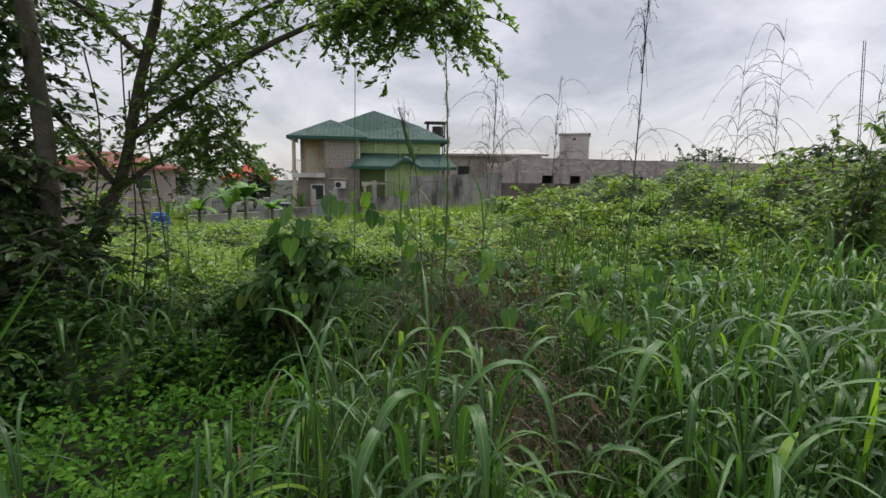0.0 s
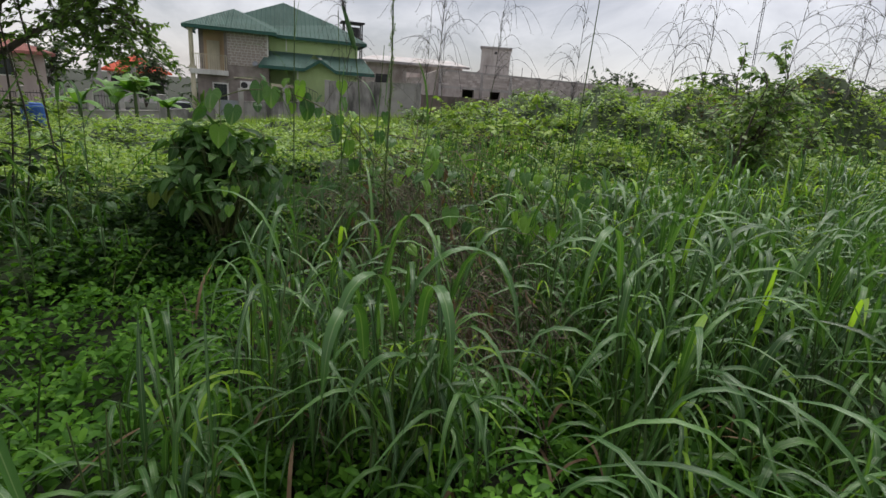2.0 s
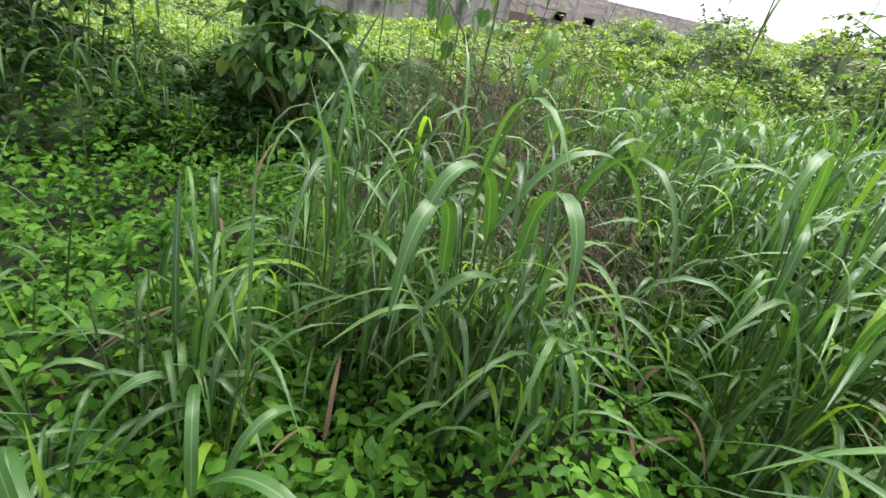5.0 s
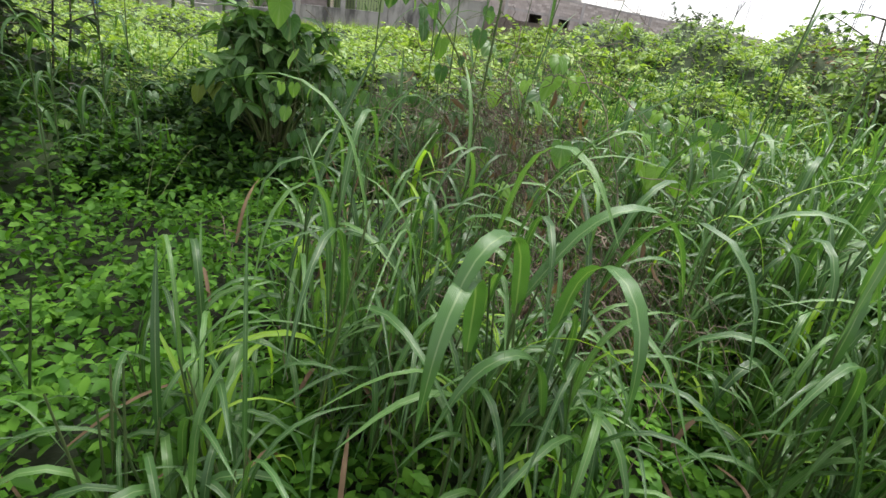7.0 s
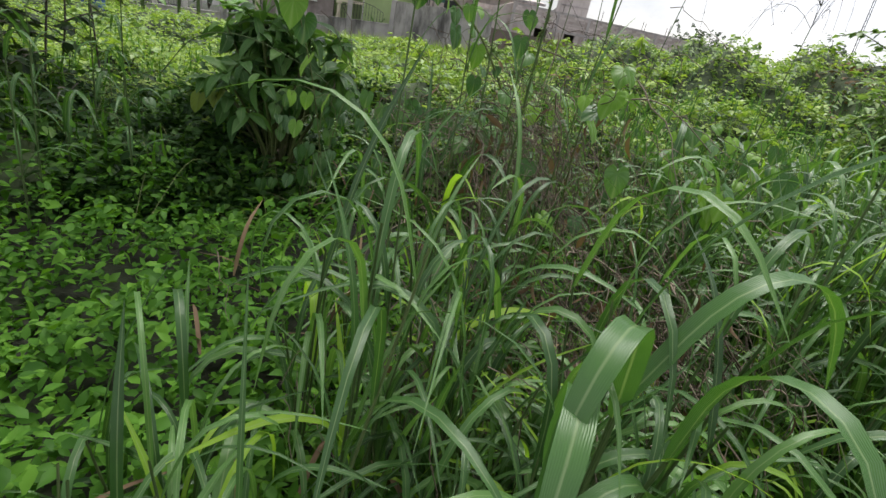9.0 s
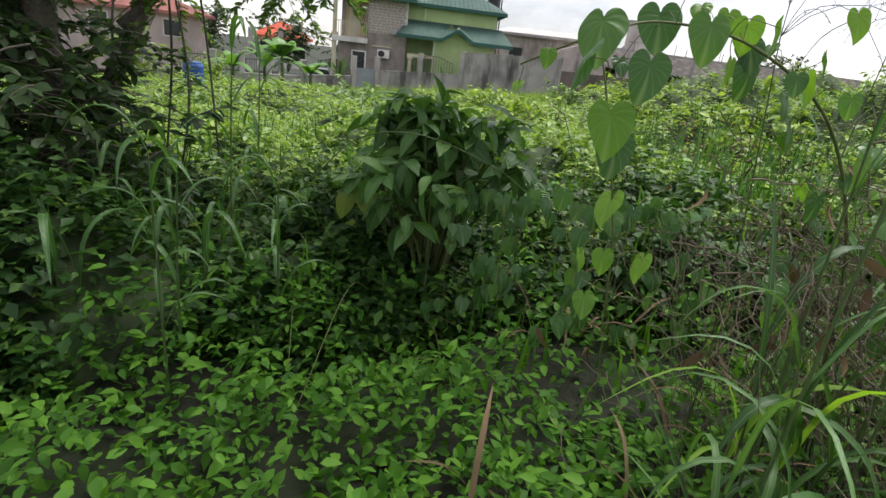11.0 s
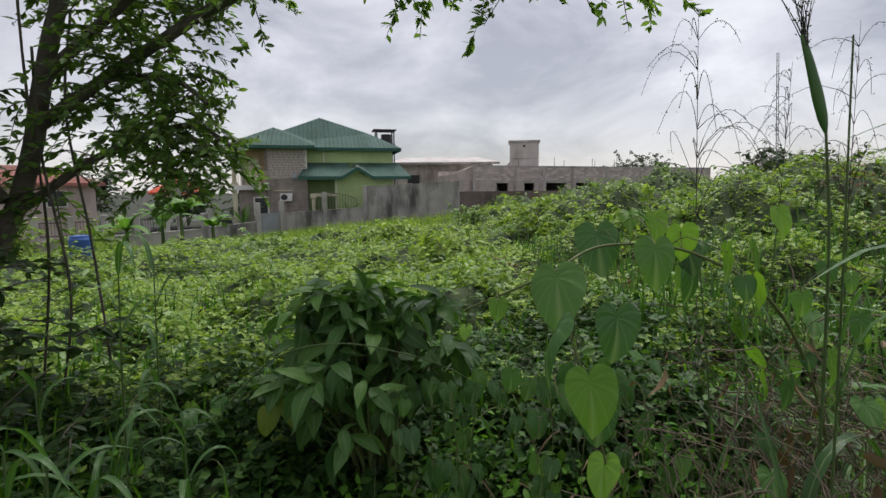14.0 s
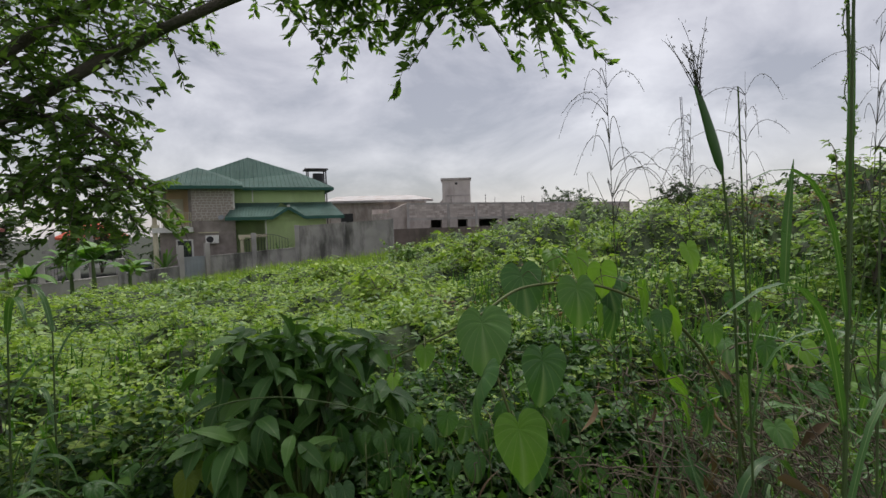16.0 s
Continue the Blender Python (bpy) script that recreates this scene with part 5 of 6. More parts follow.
# ---------------------------------------------------------------- ground cover before the camera
def ground_cover():
    r_ = np.random.default_rng(151)
    n = 104000
    rad, a = 4.4 * np.sqrt(r_.random(n)) ** 1.25, r_.uniform(0, 6.28, n)
    x, y = -0.7 + rad * np.cos(a), 2.3 + rad * np.sin(a)
    x[:28000], y[:28000] = r_.uniform(0.6, 5.0, 28000), r_.uniform(0.4, 5.2, 28000)
    hump = 0.13 + 0.08 * bumps(x, y, 1.1, 22) + 0.06 * bumps(x, y, 0.35, 23)
    z = land(x, y) + np.clip(hump, 0.03, 1) * r_.uniform(0.25, 1.5, n) + growth(x, y) * 0.8
    keep = (growth(x, y) < 0.2) & ((np.hypot((x + 0.75) / 0.6, (y - 4.5) / 0.4) > 1.0) | (r_.random(n) < 0.4))
    x, y, z = x[keep], y[keep], z[keep]
    n = len(x)
    lv_ = np.array([(0, 0, 0), (0.24, 0.28, 0.06), (0.21, 0.6, 0.04), (0, 1, -0.14), (-0.21, 0.6, 0.04), (-0.24, 0.28, 0.06), (0, 0.35, 0.0), (0, 0.68, -0.03)])
    tri = np.array([(0, 1, 6), (6, 1, 2), (6, 2, 7), (7, 2, 3), (0, 6, 5), (6, 7, 4), (6, 4, 5), (7, 3, 4)])
    t = turns(r_.uniform(0, 6.28, n), r_.normal(-0.05, 0.5, n), r_.normal(0, 0.45, n))
    s = r_.uniform(0.027, 0.066, n)
    tagged(part("ground_cover", scatter("ground_cover", lv_, tri, np.stack([x, y, z], -1), t, s * 1.16, M_COVER), None, None), "fresh green small-leaved weeds carpeting the soil", "ground cover", kind="stuff")


ground_cover()


# ---------------------------------------------------------------- tall grass
def blade_mesh(name, bases, yaws, lengths, widths, lean, bend, material, seg=9, twist=None):
    """Arching blades with a folded section, tapering to a point."""
    n = len(bases)
    u = np.linspace(0, 1, seg + 1)
    ang = lean[:, None] + bend[:, None] * smoothstep(u[None], 0.12, 0.85)
    step = lengths[:, None] / seg
    dr, dz = np.sin(ang) * step, np.cos(ang) * step
    r = np.concatenate([np.zeros((n, 1)), np.cumsum(dr[:, :-1], 1)], 1)
    z = np.concatenate([np.zeros((n, 1)), np.cumsum(dz[:, :-1], 1)], 1)
    c, s = np.cos(yaws)[:, None], np.sin(yaws)[:, None]
    mid = np.stack([bases[:, 0:1] + r * c, bases[:, 1:2] + r * s, bases[:, 2:3] + z], -1)
    prof = np.minimum(1.0, (u * 5 + 0.45)) * np.clip((1 - u) * 2.6, 0.02, 1.0) ** 0.75
    w = widths[:, None] * prof[None] / 2
    tw = (twist[:, None] * u[None]) if twist is not None else np.zeros((n, seg + 1))
    side = np.stack([-s * np.cos(tw), c * np.cos(tw), np.sin(tw)], -1)
    up = np.stack([-np.cos(ang) * c, -np.cos(ang) * s, np.sin(ang)], -1)
    left = mid - side * w[..., None] + up * (0.28 * w)[..., None]
    right = mid + side * w[..., None] + up * (0.28 * w)[..., None]
    v = np.stack([left, mid, right], 2).reshape(-1, 3)
    uv = np.stack([np.broadcast_to(np.array([0.0, 0.5, 1.0]), (n, seg + 1, 3)), np.broadcast_to(u[None, :, None], (n, seg + 1, 3))], -1).reshape(-1, 2)
    i = np.arange(seg)[:, None] * 3 + np.arange(2)[None]
    q = np.stack([i, i + 1, i + 4, i + 3], -1).reshape(-1, 4)
    f = (q[None] + (np.arange(n) * (seg + 1) * 3)[:, None, None]).reshape(-1, 4)
    return mesh_from(name, v, f, material, uv)


def off_path(x, y, gap):
    d = np.min(np.hypot(LINE[:, 0][None] - x[:, None], LINE[:, 1][None] - y[:, None]), 1)
    return d > gap


def tall_grass():
    r_ = np.random.default_rng(161)
    n = 640
    x, y = r_.uniform(-2.2, 6.0, n), r_.uniform(0.7, 7.0, n)
    x[:36], y[:36] = r_.uniform(-2.3, -0.4, 36), r_.uniform(1.2, 2.5, 36)
    x[70:96], y[70:96] = r_.uniform(-0.5, 0.25, 26), r_.uniform(2.1, 2.65, 26)
    x[112:240], y[112:240] = r_.uniform(0.5, 4.2, 128), r_.uniform(0.9, 4.2, 128)
    d = np.min(np.hypot(LINE[:, 0][None] - x[:, None], LINE[:, 1][None] - y[:, None]), 1)
    ok = (d > 0.14) & ~((x < -0.72) & (y > 2.3)) & ~((x < 0.0) & (y > 3.5))
    ok &= ~((x < -0.5) & (r_.random(n) < 0.1))
    ok &= (y < 4.4 + 0.5 * x) | (r_.random(n) < 0.1)
    x, y, d = x[ok], y[ok], d[ok]
    rows, lines = [], []
    for cx, cy, gap in zip(x, y, d):
        g = on_land(cx, cy)
        tall = r_.uniform(0.8, 1.5)
        if cy > 2.6:
            tall = min(tall, 1.15)
        if math.hypot(cx - 0.22, cy - 2.85) < 0.5:
            tall = min(tall, 0.5)
        if -0.75 < cx < 0.8 and 1.2 < cy < 2.3 and r_.random() < 0.75:
            continue
        if gap < 0.6:
            tall = min(tall, 0.40 if gap < 0.24 else 0.5 + 0.75 * gap)
        for k in range(r_.integers(3, 6)):
            a = r_.uniform(0, 6.28)
            ht = tall * r_.uniform(0.4, 0.85)
            ox, oy = cx + r_.normal(0, 0.05), cy + r_.normal(0, 0.05)
            ex, ey = ox + math.cos(a) * ht * 0.16, oy + math.sin(a) * ht * 0.16
            lines.append((np.array([(ox, oy, g - 0.03), ((ox + ex) / 2, (oy + ey) / 2, g + ht * 0.5), (ex, ey, g + ht)]), np.array([0.0045, 0.004, 0.0025])))
            m = r_.integers(4, 7)
            broad = r_.uniform(0.65, 1.2) * (0.78 if gap < 1.1 else 1.0)
            for q in range(m):
                f_ = (q + r_.uniform(0.3, 1.0)) / m
                flag = r_.random() < 0.12
                rows.append((ox + (ex - ox) * f_, oy + (ey - oy) * f_, g + ht * f_, a + (q % 2) * math.pi + r_.normal(0, 0.8), min(0.85, tall) * r_.uniform(0.45, 0.85), broad * r_.uniform(0.011, 0.030),
                             r_.uniform(0.08, 0.45), r_.uniform(0.2, 0.8) if flag else r_.uniform(1.5, 2.9), r_.normal(0, 0.45), r_.random() < 0.07))
    rows = np.array(rows, float)
    steps = np.linspace(0, len(LINE) - 1, 400)
    dense = np.stack([np.interp(steps, np.arange(len(LINE)), LINE[:, k]) for k in (0, 1)], -1)
    clear = np.ones(len(rows), bool)
    for u in (0.0, 0.2, 0.4, 0.6, 0.8):
        px_, py_ = rows[:, 0] + np.cos(rows[:, 3]) * rows[:, 4] * u, rows[:, 1] + np.sin(rows[:, 3]) * rows[:, 4] * u
        gap_ = np.min(np.hypot(px_[:, None] - dense[None, :, 0], py_[:, None] - dense[None, :, 1]), 1)
        clear &= (gap_ > 0.1) | (rows[:, 2] + rows[:, 4] * 0.55 < 0.46)
    rows = rows[clear & (np.random.default_rng(162).random(len(rows)) < 0.86)]
    young = rows[:, 9] > 0.5
    for name, pick, material, label in (("tall_grass", ~young, M_GRASS, "tall arching broad-bladed green grass"), ("young_grass", young, M_GRASSLIT, "bright yellow-green young grass blades")):
        b = rows[pick]
        tagged(part(name, blade_mesh(name, b[:, :3], b[:, 3], b[:, 4], b[:, 5], b[:, 6], b[:, 7], material, 10, b[:, 8]), None, None), label, "grass", kind="stuff")
    v, f = tubes(lines, 5)
    tagged(part("grass_stems", mesh_from("grass_stems", v, f, M_CULM), None, None), "pale green jointed grass stems", "grass", kind="stuff")
    # dry blades low in the clumps
    n = 260
    x, y = r_.uniform(-1.2, 3.5, n), r_.uniform(1.2, 5.0, n)
    ok = off_path(x, y, 0.35)
    x, y = x[ok], y[ok]
    n = len(x)
    b = np.stack([x, y, land(x, y) + r_.uniform(0.05, 0.3, n)], -1)
    tagged(part("dry_grass", blade_mesh("dry_grass", b, r_.uniform(0, 6.28, n), r_.uniform(0.15, 0.4, n), r_.uniform(0.008, 0.018, n), r_.uniform(0.4, 1.2, n), r_.uniform(0.5, 1.6, n), M_DRY, 7), None, None), "withered brown grass blades", "dry grass", kind="stuff")


tall_grass()


def near_tuft(name, blades, label):
    """A tuft of a few very broad blades. blades: base, yaw, length, width, lean, bend."""
    x, y = blades[0][0], blades[0][1]
    root = empty(name, pose(x, y, on_land(x, y)), label, "grass tuft")
    for bx, by, bz, yaw, ln, wd, le, be in blades:
        pts = smooth_line([(0, 0, -0.05), ((bx - x) * 0.5, (by - y) * 0.5, bz * 0.55), (bx - x, by - y, bz)], 8)
        v, f = tubes([(pts, np.linspace(0.006, 0.004, 8))], 6)
        lf_ = part("blade", blade_mesh("blade", np.array([(bx - x, by - y, bz)]), np.array([yaw]), np.array([ln]), np.array([wd]), np.array([le]), np.array([be]), M_GRASS, 14), None, root)
        part("culm", mesh_from("culm", v, f, M_CULM), None, lf_)
    return root


near_tuft("grass_tuft", [(-0.60, 1.22, 0.5, -1.1, 0.62, 0.045, 0.05, 2.6), (-0.66, 1.30, 0.35, 2.4, 0.55, 0.035, 0.3, 2.0), (-0.58, 1.30, 0.3, 0.4, 0.5, 0.03, 0.3, 1.8)], "tuft of very broad green grass blades")
near_tuft("grass_tuft", [(-0.62, 1.62, 0.34, -0.35, 0.45, 0.035, 0.6, 1.5), (-0.66, 1.68, 0.25, 2.0, 0.4, 0.03, 0.4, 1.9), (-0.60, 1.7, 0.25, 1.0, 0.4, 0.03, 0.35, 2.1)], "tuft of broad arching green grass blades")
near_tuft("grass_tuft", [(-0.10, 2.16, 0.80, -2.2, 0.62, 0.042, 0.25, 2.75), (-0.20, 2.1, 0.72, -1.9, 0.62, 0.042, 0.2, 2.75), (-0.02, 2.1, 0.78, -1.3, 0.62, 0.038, 0.15, 2.8), (0.02, 2.12, 0.55, -2.6, 0.55, 0.035, 0.3, 2.4), (-0.1, 2.15, 0.84, 0.3, 0.7, 0.04, 0.5, 2.2)], "tuft of hanging broad green grass blades")
near_tuft("grass_tuft", [(-3.0, 3.9, 0.4, -0.8, 0.7, 0.03, 0.2, 2.3), (-2.95, 3.95, 0.3, 1.4, 0.7, 0.028, 0.2, 2.2), (-3.05, 3.95, 0.45, 2.6, 0.6, 0.028, 0.3, 2.0), (-3.0, 4.0, 0.35, 4.0, 0.7, 0.03, 0.2, 2.4)], "tuft of arching grass at the foot of the thicket")
near_tuft("grass_tuft", [(-0.66, 1.26, 0.85, 2.85, 0.95, 0.020, 0.22, 0.25), (-0.70, 1.34, 0.5, 2.6, 0.6, 0.018, 0.2, 1.6)], "tuft of long upright narrow grass blades leaning over")
CANES = ((-2.68, 4.68, 1.35, 8), (-2.66, 4.95, 1.3, 7), (-2.9, 4.5, 1.0, 6), (-2.42, 3.75, 1.0, 7), (-2.5, 3.95, 0.9, 5), (-2.2, 4.25, 0.8, 5), (-3.1, 4.3, 0.9, 5))


def leafy_cane(x, y, height, n, seed, width=0.024):
    """A single upright cane with drooping blades up its length."""
    r_ = np.random.default_rng(seed)
    root = empty("leafy_cane", pose(x, y, on_land(x, y)), "upright leafy grass cane with drooping green blades", "grass cane", "leafy grass canes")
    lean = r_.normal(0, 0.07, 2)
    line = smooth_line([(0, 0, -0.05), (lean[0] * 0.3, lean[1] * 0.3, height * 0.5), (lean[0], lean[1], height)], 16)
    v, f = tubes([(line, np.linspace(0.006, 0.003, 16))], 6)
    part("culm", mesh_from("culm", v, f, M_CULM), None, root)
    for k in range(n):
        i = int(15 * (0.35 + 0.65 * k / (n - 1)))
        part("blade", blade_mesh("blade", line[i][None], np.array([k * 2.6 + r_.normal(0, 0.5)]), np.array([r_.uniform(0.3, 0.5)]), np.array([width * r_.uniform(0.8, 1.2)]), np.array([r_.uniform(0.3, 0.6)]), np.array([r_.uniform(1.6, 2.6)]), M_GRASS, 12), None, root)
    return root


for k, (x, y, h_, n_) in enumerate(CANES):
    leafy_cane(x, y, h_, n_, 470 + k)
near_tuft("grass_tuft", [(-2.6, 4.3, 0.4, -0.5, 0.6, 0.026, 0.2, 2.3), (-2.62, 4.35, 0.3, 1.9, 0.65, 0.026, 0.2, 2.2), (-2.58, 4.3, 0.4, 3.6, 0.6, 0.026, 0.2, 2.0)], "tuft of arching grass among creepers")
near_tuft("grass_tuft", [(-0.35, 3.2, 0.35, 3.6, 0.75, 0.034, 0.3, 2.3), (-0.3, 3.15, 0.4, 4.3, 0.7, 0.034, 0.2, 2.5), (-0.3, 3.25, 0.3, 0.3, 0.7, 0.03, 0.3, 2.2), (-0.28, 3.2, 0.45, 2.4, 0.6, 0.03, 0.3, 2.0)], "tuft of arching grass beside the yam vine")


def grass_stalk(x, y, height, lean, seed, panicle=0.42, open_=1.0, leaves=3, base=None):
    """A flowering grass stalk: jointed culm, feathery seed head, a few leaves."""
    r_ = np.random.default_rng(seed)
    g = on_land(x, y) if base is None else base
    root = empty("grass_stalk", pose(x, y, g), "tall grass stalk with a feathery seed head" if panicle else "tall jointed grass stalk with narrow leaves", "grass stalk", "flowering grass stalks")
    top = np.array([lean[0], lean[1], height])
    line = smooth_line([(0, 0, -0.05), top * np.array([0.25, 0.25, 0.5]), top], 16)
    v, f = tubes([(line, np.linspace(0.0045, 0.0018, 16))], 6)
    part("culm", mesh_from("culm", v, f, M_CULM), None, root)
    if panicle:
        lines, ps = [], []
        ax = smooth_line([top, top + np.array([lean[0] * 0.2, lean[1] * 0.2, panicle])], 8)
        lines.append((ax, np.linspace(0.0016, 0.0007, 8)))
        swing = r_.uniform(0, 6.28)
        for w_ in range(7):
            c = ax[w_]
            for k in range(r_.integers(3, 6) if w_ < 4 else 3):
                a, e = swing + r_.normal(0, 1.3), r_.uniform(0.75, 1.35)
                l_ = panicle * r_.uniform(0.45, 1.1) * (1 - 0.06 * w_)
                br = twig(c, (math.cos(a) * math.cos(e) * open_, math.sin(a) * math.cos(e) * open_, math.sin(e)), l_, r_, 0.95, 8)
                lines.append((br, np.linspace(0.0012, 0.0007, 8)))
                for q in range(r_.integers(8, 16)):
                    i = r_.integers(3, 8)
                    ps.append(br[i] + r_.normal(0, 0.005, 3))
        v, f = tubes(lines, 4)
        pan = part("panicle", mesh_from("panicle", v, f, M_SEED), None, root, "brown-grey feathery seed head")
        ps = np.array(ps)
        n = len(ps)
        sv, sf = plain_leaf(0.35)
        part("seed_mass", scatter("seed_mass", sv, sf, ps, turns(r_.uniform(0, 6.28, n), r_.uniform(-1.2, 0.4, n), r_.uniform(0, 3, n)), r_.uniform(0.006, 0.010, n), M_SEED), None, pan)["kind"] = "stuff"
    if not panicle:
        # a stalk still in leaf: an upright sheathed flag leaf at the top
        part("flag_leaf", blade_mesh("flag_leaf", line[11][None], np.array([r_.uniform(0, 6.28)]), np.array([0.30]), np.array([0.009]), np.array([0.05]), np.array([0.12]), M_GRASS), None, root)
        leaves = 5
    for k in range(leaves):
        f_ = r_.uniform(0.35, 0.85)
        i = int(f_ * 15)
        part("leaf", blade_mesh("leaf", line[i][None], np.array([r_.uniform(0, 6.28)]), np.array([r_.uniform(0.25, 0.5)]), np.array([r_.uniform(0.007, 0.013)]), np.array([r_.uniform(0.15, 0.5)]), np.array([r_.uniform(0.2, 2.0)]), M_GRASS), None, root)
    return root


STALKS = [
    (0.62, 2.75, 2.1, (0.03, 0.0), 0.5, 0.25), (1.2, 3.25, 1.65, (0.06, 0.0), 0.62, 1.0), (1.5, 3.3, 1.72, (0.0, 0.05), 0.75, 0.9), (1.75, 3.2, 1.6, (0.1, 0.0), 0.62, 1.0),
    (2.1, 3.0, 1.75, (0.1, 0.1), 0.8, 1.0), (2.35, 3.2, 1.6, (-0.05, 0.1), 0.7, 1.0), (0.32, 4.0, 1.7, (0.15, 0.0), 0.65, 0.9), (0.2, 4.2, 1.6, (-0.05, 0.0), 0.6, 1.0),
    (2.8, 3.7, 1.7, (0.1, 0.0), 0.7, 1.0), (3.2, 4.2, 1.8, (-0.1, 0.0), 0.7, 1.0), (-0.35, 4.05, 1.55, (-0.12, 0.0), 0.62, 0.9), (0.0, 4.4, 1.6, (0.05, 0.0), 0.5, 0.9),
    (0.85, 3.8, 1.6, (0.1, 0.05), 0.6, 0.9), (-0.05, 3.45, 1.75, (0.12, 0.0), 0.6, 0.8), (-0.63, 3.11, 2.25, (0.02, 0.0), 0.0, 0.0), (-0.42, 3.5, 1.95, (-0.05, 0.0), 0.0, 0.0),
    (-0.28, 3.35, 1.8, (0.06, 0.05), 0.0, 0.0), (-0.67, 1.22, 1.75, (-0.16, -0.1), 0.0, 0.0),
]
for k, (x, y, h_, ln_, pn_, op_) in enumerate(STALKS):
    grass_stalk(x, y, h_, ln_, 200 + k, pn_, op_)


def sheathed_stalk():
    """A grass stalk whose seed head is just breaking out of its broad green sheath."""
    r_ = np.random.default_rng(361)
    root = empty("grass_stalk", pose(-0.33, 3.65, on_land(-0.33, 3.65)), "tall grass stalk with its seed head breaking from a green sheath", "grass stalk", "flowering grass stalks")
    g = on_land(-0.33, 3.65)
    line = smooth_line([(0, 0, -0.05), (-0.01, 0, 0.9), (-0.03, 0, 1.5 - g), (-0.06, 0, 1.78 - g)], 18)
    v, f = tubes([(line, np.linspace(0.0045, 0.003, 18))], 6)
    part("culm", mesh_from("culm", v, f, M_CULM), None, root)
    spine = smooth_line([(-0.06, 0, 1.78 - g), (-0.085, 0, 1.86 - g), (-0.115, 0, 1.95 - g), (-0.135, 0, 2.0 - g)], 14)
    v, f = tubes([(spine, np.interp(np.linspace(0, 1, 14), [0, 0.12, 0.35, 0.7, 1.0], [0.004, 0.013, 0.0155, 0.010, 0.005]))], 8)
    v[:, 1] *= 0.45
    part("sheath", mesh_from("sheath", v, f, M_GRASS), None, root, "swollen green leaf sheath")
    lines, ps = [], []
    for k in range(16):
        st = spine[r_.integers(9, 14)]
        br = twig(st, (r_.normal(-0.12, 0.16), r_.normal(0, 0.1), 1.0), r_.uniform(0.08, 0.2), r_, 0.12, 8)
        lines.append((br, np.linspace(0.0014, 0.0007, 8)))
        ps += [br[r_.integers(1, 8)] + r_.normal(0, 0.003, 3) for _ in range(16)]
    v, f = tubes(lines, 4)
    pan = part("panicle", mesh_from("panicle", v, f, M_SEED), None, root, "narrow grey-brown seed head")
    n = len(ps)
    sv, sf = plain_leaf(0.35)
    part("seed_mass", scatter("seed_mass", sv, sf, np.array(ps), turns(r_.uniform(0, 6.28, n), r_.uniform(0.2, 1.4, n), r_.uniform(0, 3, n)), r_.uniform(0.006, 0.010, n), M_SEED), None, pan)["kind"] = "stuff"
    part("leaf", blade_mesh("leaf", np.array([(0.12, 0.0, 1.48 - g)]), np.array([0.2]), np.array([0.34]), np.array([0.026]), np.array([0.05]), np.array([0.1]), M_GRASS), None, root)


sheathed_stalk()


def wrapped_stalk():
    """A tall grass stalk wound about with a small-leaved vine."""
    r_ = np.random.default_rng(371)
    x, y = -0.19, 3.5
    g = on_land(x, y)
    root = empty("grass_stalk", pose(x, y, g), "tall grass stalk wrapped in a small-leaved green vine", "grass stalk", "flowering grass stalks")
    culm = smooth_line([(0.03, 0, -0.05), (0.0, 0, 0.9), (0.01, 0, 1.7), (-0.01, 0, 2.4)], 24)
    v, f = tubes([(culm, np.linspace(0.007, 0.003, 24))], 8, 0.1, r_)
    part("culm", mesh_from("culm", v, f, M_CULM), None, root)
    u = np.linspace(0, 1, 160)
    wind = np.stack([np.interp(u, np.linspace(0, 1, 24), culm[:, 0]) + 0.009 * np.cos(u * 75), 0.009 * np.sin(u * 75), 0.5 + 1.85 * u], -1)
    v, f = tubes([(wind, np.full(160, 0.0016))], 4)
    vine = part("climbing_vine", mesh_from("climbing_vine", v, f, M_VINE), None, root, "green vine wound round the stalk")
    n = 800
    lv_, lf_ = plain_leaf(0.5)
    ps = wind[r_.integers(0, 160, n)] + r_.normal(0, 0.004, (n, 3))
    part("vine_leaf_mass", scatter("vine_leaf_mass", lv_, lf_, ps, turns(r_.uniform(0, 6.28, n), r_.normal(0.4, 0.6, n), r_.normal(0, 0.5, n)), r_.uniform(0.007, 0.016, n), M_SHRUB), None, vine)["kind"] = "stuff"


wrapped_stalk()


